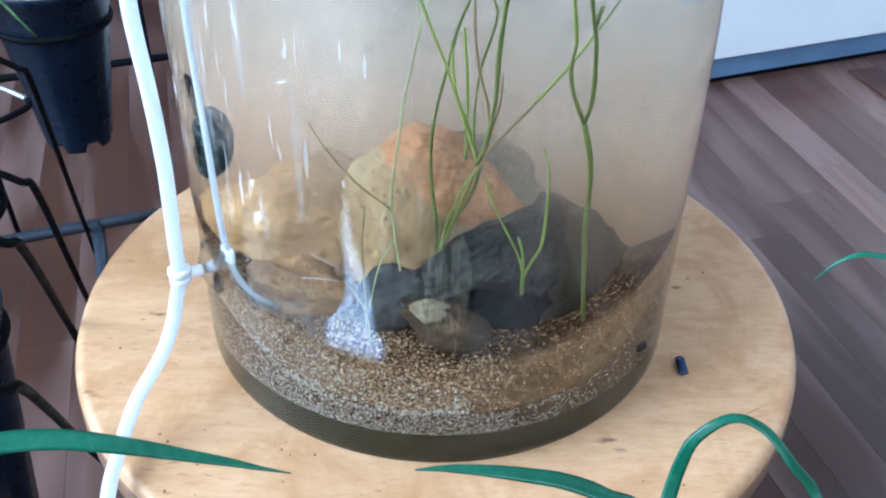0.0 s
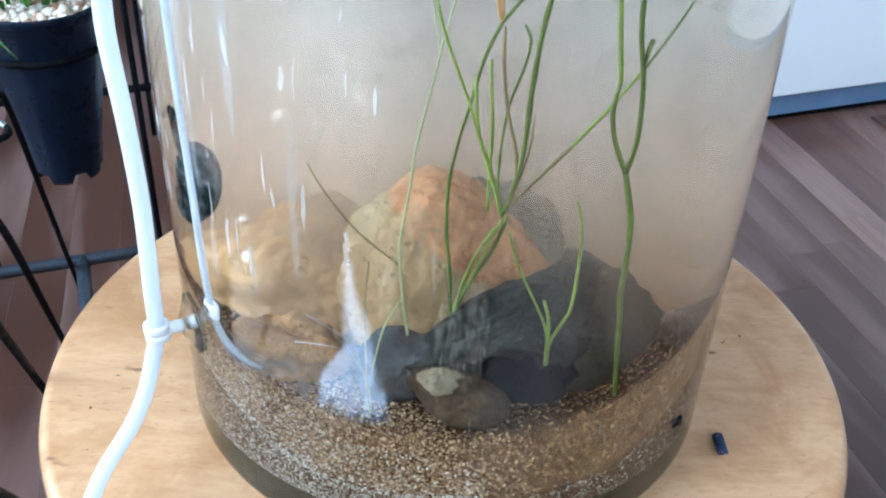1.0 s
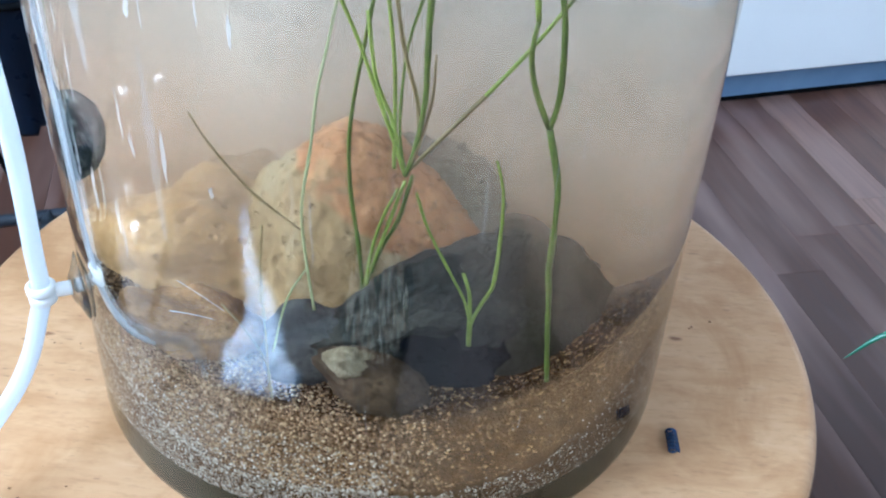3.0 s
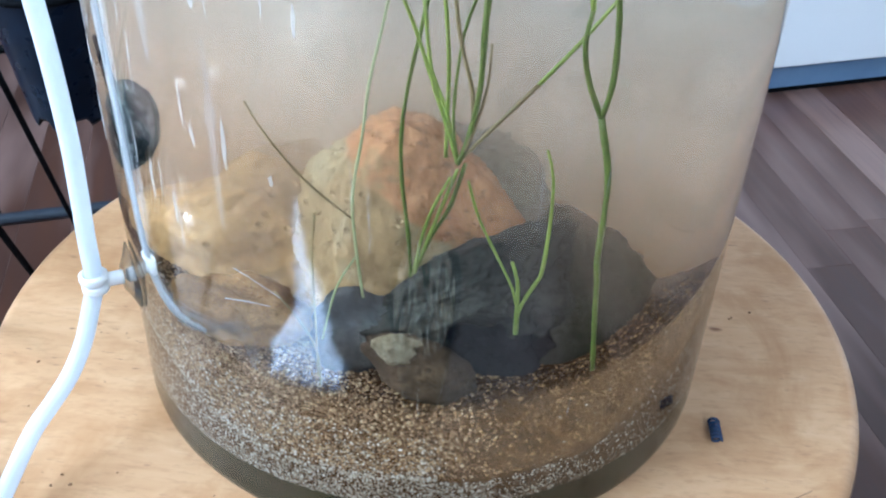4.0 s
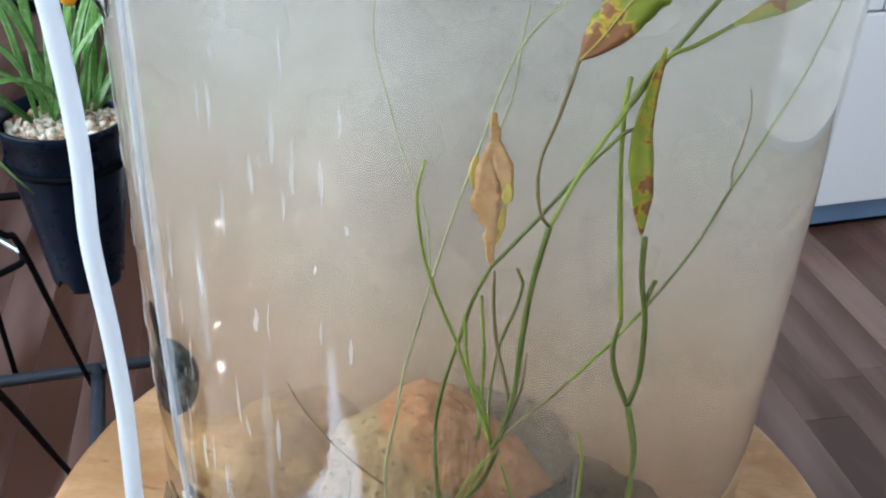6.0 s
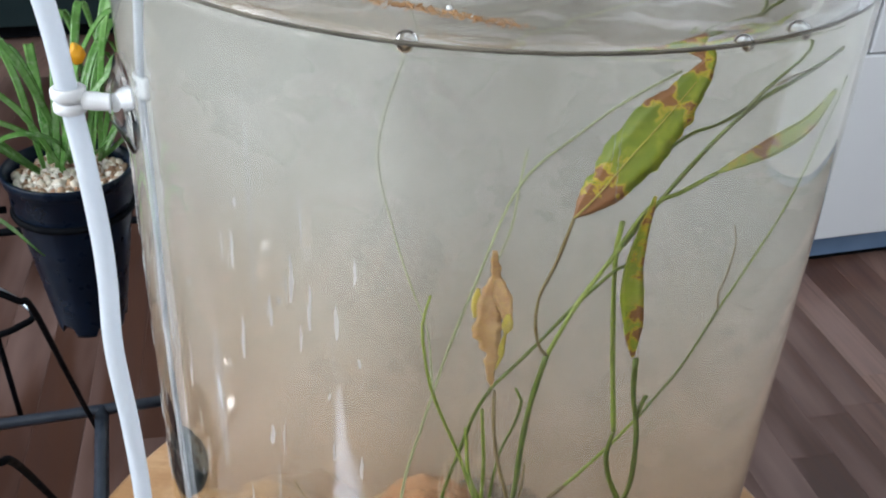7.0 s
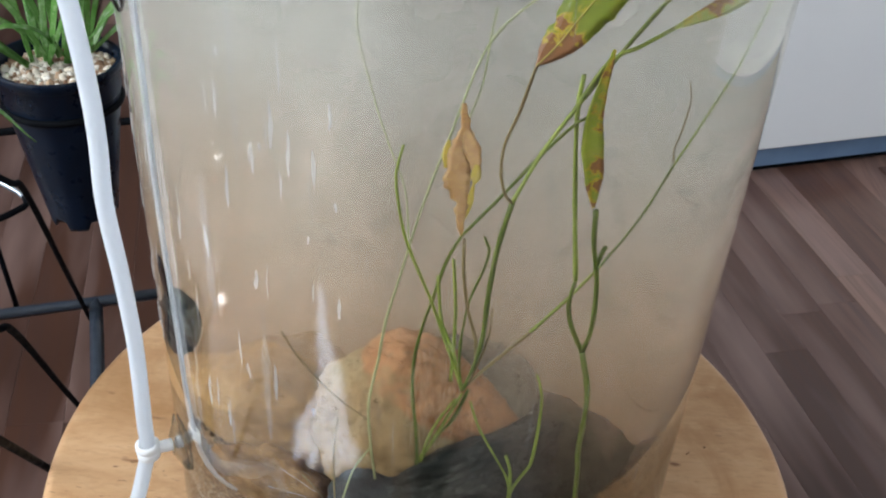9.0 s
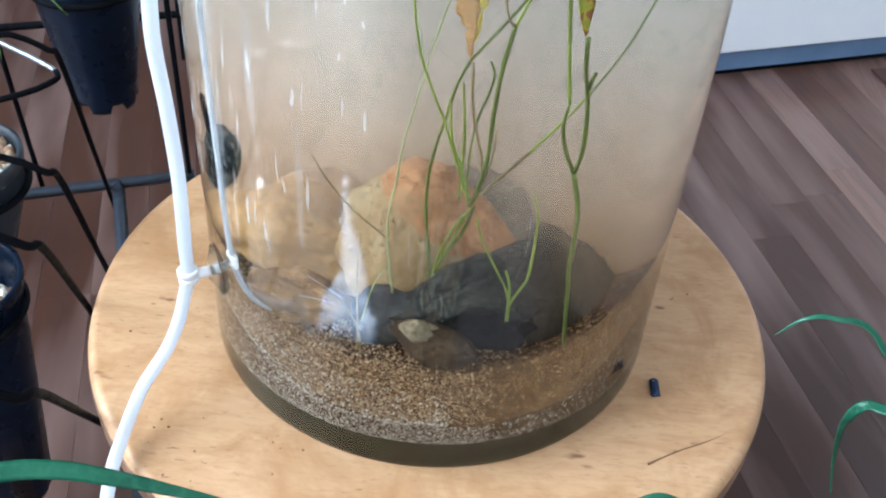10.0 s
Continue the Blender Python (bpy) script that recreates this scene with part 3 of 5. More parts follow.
part("plinth", room_slab(0.03, 2.19, BACK + 0.018, BACK + 0.5, 0.0105, 0.045), PLINTH, cab, "grey-blue plinth strip", False)
part("foot_strip", room_slab(0.04, 2.18, BACK + 0.024, BACK + 0.49, 0.001, 0.0102), BLACK, cab, "black shadow gap under the plinth", False)
part("lower_front", room_slab(0.024, 2.196, BACK, BACK + 0.019, 0.0475, 0.3015, 0.0025), WHITE, cab, smooth=False)
part("side_front", room_slab(0.024, 0.696, BACK, BACK + 0.019, 0.3045, 0.79, 0.0025), WHITE, cab, smooth=False)
part("drawer_front", room_slab(0.6995, 2.196, BACK, BACK + 0.019, 0.3045, 0.79, 0.0025), WHITE, cab, smooth=False)

chest = thing("dark_cupboard", room(-0.5, 1.85, 0.0), "dark green-black lacquered cupboard in the shade", "cupboard")
part("body", room_slab(-1.3, -0.02, 1.68, 2.2, 0.03, 0.75, 0.004), DARK, chest, smooth=False)
part("plinth", room_slab(-1.28, -0.04, 1.70, 2.18, 0.002, 0.0295), BLACK, chest, smooth=False)
for k in range(2):
    part("door", room_slab(-1.295 + 0.64 * k, -0.662 + 0.64 * k, 1.66, 1.679, 0.035, 0.745, 0.002), DARK, chest, smooth=False)
robe = thing("white_wardrobe", room(1.5, 0.08, 0.0), "plain white lacquered wardrobe with two doors", "wardrobe")
part("body", room_slab(1.24, 1.75, -0.43, 0.59, 0.03, 1.9, 0.003), WHITE, robe, smooth=False)
part("plinth", room_slab(1.25, 1.74, -0.42, 0.58, 0.002, 0.0295), PLINTH, robe, "grey-blue plinth strip", False)
part("door", room_slab(1.215, 1.239, -0.428, 0.0785, 0.034, 1.89, 0.002), WHITE, robe, smooth=False)
part("door", room_slab(1.215, 1.239, 0.0815, 0.588, 0.034, 1.89, 0.002), WHITE, robe, smooth=False)

# ---- the stool ----
stool = thing("round_stool", (0.0001, 0.0051, 0.0), "low round stool with a blond wooden top, dented and stained", "stool")
SR = 0.2068
part("seat", lathe([(0, -0.022), (SR - 0.004, -0.022), (SR - 0.001, -0.0205), (SR, -0.017), (SR, -0.005), (SR - 0.0012, -0.0018), (SR - 0.004, 0), (0, 0)], T(0.0001, 0.0051, 0), 128), WOOD, stool, "blond wooden round top")
for k in range(4):
    a = radians(45 + 90 * k)
    c, s = math.cos(a), math.sin(a)
    part("leg", sweep([(0.0001 + 0.115 * c, 0.0051 + 0.115 * s, H - 0.0225), (0.0001 + 0.14 * c, 0.0051 + 0.14 * s, 0.002)], 0.016, 0.012, 14, 0.05), EDGE_WOOD, stool)
part("rail", lathe([(0.085, -0.045), (0.1, -0.045), (0.1, -0.0225), (0.085, -0.0225)], T(0.0001, 0.0051, 0), 48, True), EDGE_WOOD, stool)

part("edge_band", lathe([(SR - 0.0004, -0.0200), (SR + 0.0005, -0.0192), (SR + 0.0006, -0.0060), (SR - 0.0002, -0.0050), (SR - 0.0010, -0.0060), (SR - 0.0010, -0.0192)], T(0.0001, 0.0051, 0), 128, True), EDGE_WOOD, stool, "darker brown edge of the seat")
part("scratch", sweep([T(0.124, -0.1130, 0.0), T(0.140, -0.1030, 0.0), T(0.157, -0.0945, 0.0), T(0.169, -0.0875, 0.0)], 0.0007, 0.0002, 5, 0.004, wobble=0.8), DENT, stool, "dark scratch in the wood")


def dents(rnd):
    x, y = rnd.choice(((-0.139, -0.107), (-0.132, -0.118), (-0.118, -0.140), (-0.073, -0.124), (-0.156, -0.033), (0.109, -0.139), (0.150, 0.02), (-0.15, -0.07)))
    return T(x + rnd.gauss(0, 0.010), y + rnd.gauss(0, 0.008), -0.0001)


stuff("dents", chips(34, 8, dents, (0.0003, 0.0011)), DENT, T(0, 0, 0), "small dark dents in the wood", "", stool)

for x, y, r in ((0.0760, -0.1690, 0.0016), (0.0810, -0.1745, 0.0011), (0.0955, -0.1660, 0.0009), (0.0585, -0.1500, 0.0008), (0.1500, -0.0850, 0.0007), (0.0990, -0.1300, 0.0007)):
    bm = bmesh.new()
    bmesh.ops.create_icosphere(bm, subdivisions=2, radius=r)
    bmesh.ops.scale(bm, verts=bm.verts, vec=(1, 1.2, 0.7))
    bmesh.ops.translate(bm, verts=bm.verts, vec=T(x, y, r * 0.45))
    single("water_drop", bm, BEAD, T(x, y, 0.0), "tiny clear drop of water on the stool", "drop", "drops on the stool")

# small blue-black coil lying on the stool
coil = [T(0.1327 + 0.0021 * math.cos(q * 0.57), -0.0660 + 0.0124 * q / 66, 0.0028 + 0.0021 * math.sin(q * 0.57)) for q in range(67)]
single("coil_spring", sweep(coil, 0.00066, None, 6, 0.0006), COIL, T(0.1327, -0.0598, 0.0), "small blue-black wire coil lying on the stool", "spring")

# ---- the jar ----
RO, RI, RIM = 0.13, 0.1245, 0.425
LEVEL = 0.3457
jar = thing("glass_jar", T(0, 0, 0), "large clear cylindrical glass jar holding murky water", "jar")
wall = [(0, 0.0003), (RO - 0.004, 0.0003), (RO - 0.0012, 0.0012), (RO - 0.0002, 0.003), (RO, 0.006), (RO, RIM - 0.003), (RO - 0.001, RIM - 0.0006), (RO - 0.0027, RIM), (RI + 0.001, RIM - 0.0006), (RI, RIM - 0.003), (RI, 0.005), (RI - 0.0008, 0.0032), (RI - 0.003, 0.0024), (0, 0.0024)]
glass = part("glass_wall", lathe(wall, T(0, 0, 0), 160), GLASS, jar, "clear glass wall with streaks")
glass.visible_shadow = False

RW = 0.1268  # the water reaches into the glass, so that no air gap lies between
water = single("water", lathe([(0, 0.0014), (RW - 0.002, 0.0014), (RW, 0.0035), (RW, LEVEL + 0.0016), (RI - 0.0008, LEVEL + 0.0012), (RI - 0.003, LEVEL + 0.0002), (RI - 0.008, LEVEL), *((RI * k / 26, LEVEL) for k in range(24, 0, -1)), (0, LEVEL)], T(0, 0, 0), 160), WATER, T(0, 0, 0.0014), "murky beige pond water in the jar", "water", kind="structure")
water.visible_shadow = False
for v in water.data.vertices:  # slow ripples on the surface
    if v.co.z > LEVEL - 0.0015 and v.co.xy.length < RI - 0.007:
        v.co.z += 0.0018 * noise.noise(Vector((v.co.x * 30, v.co.y * 55, 2))) + 0.0013 * noise.noise(Vector((v.co.x * 80, v.co.y * 120, 7)))

part("waterline", lathe([(RI - 0.0002, LEVEL - 0.0003), (RI - 0.0008, LEVEL + 0.0002), (RI - 0.0002, LEVEL + 0.0007)], T(0, 0, 0), 128, True), TIDE, jar, "dark line of scum along the water's edge")
# dried lime streaks down the outside of the glass, and sheen painted at its left
def streaks(count, seed, arc, zs, talls, wide, rise):
    bm, rnd = bmesh.new(), random.Random(seed)
    for k in range(count):
        a = radians(rnd.uniform(*arc))
        z, tall, w0 = rnd.uniform(*zs), rnd.uniform(*talls), rnd.uniform(*wide)
        rows = []
        for i in range(9):
            s = i / 8
            w = w0 * math.sin(math.pi * (0.1 + 0.85 * s)) * (1 + 0.7 * noise.noise(Vector((k, i * 0.7, seed)))) / RO
            b = a + 0.006 * noise.noise(Vector((k * 3.1, s * 2, seed)))
            rows.append([bm.verts.new(T((RO + h) * math.cos(b + q * w), (RO + h) * math.sin(b + q * w), z + tall * (s - 0.5))) for q, h in ((-1, rise * 0.5), (0, rise), (1, rise * 0.5))])
        for p, q in zip(rows, rows[1:]):
            for i in range(2):
                bm.faces.new((p[i], p[i + 1], q[i + 1], q[i]))
    return bm


for bm, m, words in (
    (streaks(80, 21, (190, 262), (0.13, 0.30), (0.003, 0.018), (0.0002, 0.0009), 0.0003), LIME, "dried whitish lime streaks"),
    (streaks(13, 23, (188, 246), (0.09, 0.30), (0.02, 0.08), (0.0008, 0.0034), 0.00018), FILM, "faint vertical films of dried lime and painted window sheen"),
    (streaks(26, 24, (240, 330), (0.06, 0.33), (0.003, 0.03), (0.0001, 0.0004), 0.00024), FILM, "faint vertical films of dried lime and painted window sheen"),
    # broad pale films that paint the window's sheen on the left edge
    (streaks(12, 25, (172, 200), (0.16, 0.35), (0.04, 0.14), (0.0015, 0.005), 0.00016), FILM, "faint vertical films of dried lime and painted window sheen"),
):
    lime = part("lime_streak", bm, m, jar, words)
    tagged(lime, words, kind="stuff")
    lime.visible_shadow = False

for ends in (((-0.054, -0.118, 0.119), (-0.046, -0.1215, 0.1165), (-0.038, -0.124, 0.113)), ((-0.059, -0.116, 0.104), (-0.051, -0.1195, 0.1065), (-0.042, -0.123, 0.108))):
    rub = [Vector((x, y, 0)).normalized() * (RO + 0.0001) + T(0, 0, z) for x, y, z in ends]
    line = part("scratch", sweep(rub, 0.00013, 0.00006, 6, 0.0012, wobble=0.9), LIME, jar, "fine white scratch in the glass")
    line.visible_shadow = False

# suspended mud
def veil(y, z0, z1, r, seed, nx=24, nz=16):
    bm = bmesh.new()
    half = math.sqrt(r * r - y * y)
    grid = []
    for i in range(nx + 1):
        x = -half + 2 * half * i / nx
        col = []
        for k in range(nz + 1):
            z = z0 + (z1 - z0) * k / nz
            dy = 0.006 * noise.noise(Vector((x * 18, z * 14, seed))) + max(0.0, -0.02 - x) * 0.5
            room_left = math.sqrt(max(0.0, r * r - x * x))
            col.append(bm.verts.new(T(x, max(-room_left, min(room_left, y + dy)), z)))
        grid.append(col)
    for i in range(nx):
        for k in range(nz):
            bm.faces.new((grid[i][k], grid[i + 1][k], grid[i + 1][k + 1], grid[i][k + 1]))
    return bm


for i, (y, m, low) in enumerate(((-0.066, 0.12, 0.045), (-0.038, 0.10, 0.045), (-0.021, 0.20, 0.045), (-0.002, 0.36, 0.048), (0.020, 1.0, 0.048))):
    single("water_haze", veil(y, low, LEVEL - 0.0004, RI - 0.0015, i * 3.1), CLOUD[m], T(0, y, low), "fine beige mud hanging in the water", "haze", kind="stuff")


def back_haze(r, a0, a1, low, seed, na=48, nz=12):
    bm = bmesh.new()
    grid = []
    for i in range(na + 1):
        a = radians(a0 + (a1 - a0) * i / na)
        col = []
        for k in range(nz + 1):
            z = low + (LEVEL - 0.0004 - low) * k / nz
            q = r
            col.append(bm.verts.new(T(q * math.cos(a), q * math.sin(a), z)))
        grid.append(col)
    for p, q in zip(grid, grid[1:]):
        for k in range(nz):
            bm.faces.new((p[k], q[k], q[k + 1], p[k + 1]))
    return bm


single("water_haze", back_haze(RI - 0.0012, -4, 150, 0.03, 4.4), CLOUD[1.0], T(0, 0.1, 0.03), "fine beige mud hanging in the water", "haze", kind="stuff")

# ---- ground in the jar ----
def ease(q):
    q = max(0.0, min(1.0, q))
    return q * q * (3 - 2 * q)


def bed(x, y):
    r = math.hypot(x, y)
    z = 0.0335 + 0.0150 * ease((y + 0.122) / 0.052) + 0.006 * ease((y + 0.06) / 0.08) + 0.006 * ease((-x - 0.05) / 0.055)
    z += 0.018 * ease((x - 0.045) / 0.062) * ease((y + 0.105) / 0.07) * ease((0.03 - y) / 0.06)  # a bank of silt against the glass
    z += 0.0022 * math.sin(r * 250 + 2 * noise.noise(Vector((x * 20, y * 20, 8)))) * ease((x - 0.005) / 0.04)  # ridges of silt
    return z + 0.0022 * noise.noise(Vector((x * 45, y * 45, 3))) + 0.001 * noise.noise(Vector((x * 140, y * 140, 5)))


def bed_mesh(r, rings=26, segs=96):
    bm = bmesh.new()
    rows = [[bm.verts.new(T(0, 0, bed(0, 0)))]]
    for i in range(1, rings + 1):
        q = r * i / rings
        rows.append([bm.verts.new(T(q * math.cos(2 * math.pi * k / segs), q * math.sin(2 * math.pi * k / segs), bed(q * math.cos(2 * math.pi * k / segs), q * math.sin(2 * math.pi * k / segs)))) for k in range(segs)])
    rows.append([bm.verts.new(Vector((v.co.x, v.co.y, H + 0.0190))) for v in rows[-1]])
    for k in range(segs):
        bm.faces.new((rows[0][0], rows[1][k], rows[1][(k + 1) % segs]))
    for a, b in zip(rows[1:], rows[2:]):
        for k in range(segs):
            j = (k + 1) % segs
            bm.faces.new((a[k], b[k], b[j], a[j]))
    return bm


RM = RW + 0.0006
single("sediment", lathe([(0, 0.0009), (RM - 0.003, 0.0009), (RM - 0.0008, 0.0016), (RM, 0.0035), (RM, 0.0195), (RM - 0.003, 0.0201), (0, 0.0195)], T(0, 0, 0), 96), MUD, T(0, 0, 0.0009), "dark green-brown mud under the gravel", "sediment", kind="stuff")
single("gravel_bed", bed_mesh(RW - 0.0012), SILT, T(0, 0, 0.016), "bed of fine brown gravel", "gravel", kind="stuff")


def on_bed(rnd):
    a, r = rnd.uniform(-math.pi, math.pi), (RI - 0.003) * math.sqrt(rnd.random())
    x, y = r * math.cos(a), r * math.sin(a)
    if y > 0.0 and rnd.random() < 0.85 or rnd.random() < min(0.997, max(0.0, (x + 0.005 + 0.3 * (y + 0.09)) / 0.04)):
        return None
    return T(x, y, bed(x, y) + rnd.uniform(-0.0006, 0.0009))


def on_glass(rnd):
    a, r = rnd.uniform(-math.pi * 1.08, math.pi * 0.08), RW - rnd.uniform(0.0004, 0.0022)
    x, y = r * math.cos(a), r * math.sin(a)
    if x > 0.035 and rnd.random() < 0.55:
        return None
    top = bed(x, y)
    return T(x, y, 0.0195 + (top - 0.0200) * rnd.random() ** 1.25)


stuff("gravel_grains", chips(46000, 1, on_bed, (0.0004, 0.00095)), GRAVEL, T(0, 0, 0.02), "loose tan and brown gravel grains", "gravel")


def on_silt(rnd):
    a, r = rnd.uniform(-math.pi * 0.75, math.pi * 0.15), (RI - 0.002) * math.sqrt(rnd.uniform(0.2, 1))
    x, y = r * math.cos(a), r * math.sin(a)
    if rnd.random() > ease((x + 0.02) / 0.04):
        return None
    return T(x, y, bed(x, y) + rnd.uniform(-0.0005, 0.0005))


stuff("silt_grains", chips(9000, 9, on_silt, (0.0004, 0.0010)), GRIT, T(0, 0, 0.02), "dark brown and ochre grit in the silt", "gravel")


def on_rim(rnd):
    a, r = rnd.uniform(-math.pi * 1.1, math.pi * 0.1), RW - 0.0006 - 0.026 * rnd.random() ** 2
    x, y = r * math.cos(a), r * math.sin(a)
    if x > 0.015 and rnd.random() < 0.985:
        return None
    return T(x, y, bed(x, y) + rnd.uniform(-0.0004, 0.0009))


stuff("rim_grains", chips(9000, 6, on_rim, (0.0003, 0.0008)), GRAVEL_PALE, T(0, 0, 0.02), "pale gravel grains along the glass", "gravel")
stuff("gravel_edge", chips(20000, 2, on_glass, (0.0003, 0.0007)), GRAVEL_PALE, T(0, 0, 0.02), "pale gravel grains lying against the glass", "gravel")

# ---- rocks ----
def rock(name, at, size, seed, material, label, category="rock", detail=6, rough=0.18, fine=0.06, turn=(0, 0, 0), hollow=None, ledge=None, taper=0.0):
    bm = boulder(T(*at), size, seed, detail, rough, fine, turn, hollow)
    if taper:  # thinner towards one end, and sinking to it
        for v in bm.verts:
            q = (v.co.x - at[0]) / size[0]
            v.co.z = H + at[2] + (v.co.z - H - at[2]) * (1 + taper * q) + 0.010 * taper * q
    if ledge:  # a crust that stands proud above a slanting line
        for v in bm.verts:
            p = v.co - T(*at)
            q = p.z + 0.85 * p.x - ledge[0] + 0.006 * noise.noise(p * 45)
            v.co += p.normalized() * ledge[1] * ease(q / 0.006 + 0.5)
    return single(name, bm, material, T(*at), label, category)


rock("tan_rock", (-0.003, -0.033, 0.0955), (0.0315, 0.029, 0.0500), 4.0, ROCK_TAN, "porous ochre rock with a rusty orange cap", rough=0.13, fine=0.055, turn=(0, -5, 10), ledge=(0.0265, 0.0030))
rock("grey_brown_rock", (0.009, -0.010, 0.098), (0.0270, 0.022, 0.0420), 11.0, ROCK_SHOULDER, "grey-brown rock leaning behind the ochre one", rough=0.14, fine=0.07, turn=(0, 14, 0))
rock("brown_rock", (-0.042, 0.016, 0.064), (0.0400, 0.034, 0.042), 7.0, ROCK_BROWN, "rough brown sandstone lump on the gravel", rough=0.16, fine=0.05)
rock("dark_rock", (0.031, -0.013, 0.054), (0.0350, 0.038, 0.049), 2.0, ROCK_DARK, "large dark slate boulder", rough=0.10, fine=0.05, turn=(0, 18, 0))
rock("slate_arch", (0.010, -0.050, 0.078), (0.0420, 0.019, 0.0235), 5.0, ROCK_GREY, "grey-brown slate arching over a dark hollow", rough=0.22, fine=0.12, turn=(8, -22, -4), taper=0.5, hollow=(T(0.0205, -0.0765, 0.0590), 0.0235))
# a lump put in for the darkness inside the hollow
rock("black_rock", (0.021, -0.0530, 0.060), (0.0240, 0.0065, 0.0235), 9.0, HOLLOW_SHADE, "near-black lump that paints the shade in the hollow", detail=5, rough=0.30, fine=0.12)
rock("pale_tipped_pebble", (0.0045, -0.0735, 0.0590), (0.0200, 0.0110, 0.0125), 3.0, PEBBLE_BROWN, "brown stone with a pale worn end", "pebble", 5, 0.16, 0.08, (0, 36, -8))
rock("pale_pebble", (-0.0030, -0.0775, 0.0705), (0.0072, 0.0060, 0.0060), 6.0, PEBBLE_PALE, "small whitish pitted stone on the brown pebble", "pebble", 5, 0.25, 0.14, (0, 20, 0))
rock("grey_pebble", (-0.016, -0.057, 0.064), (0.0170, 0.0130, 0.0210), 8.0, ROCK_BLUE, "blue-grey slate lump half sunk in gravel", "pebble", 5, 0.2, 0.06, (0, 20, 0))
rock("rust_stone", (-0.056, -0.042, 0.058), (0.0235, 0.0150, 0.0190), 12.0, ROCK_RUST, "rusty brown stone on the gravel", "rock", 5, 0.25, 0.1, (0, 10, 20))

# ---- water plants ----
def V(*rows):
    return [T(*r) for r in rows]


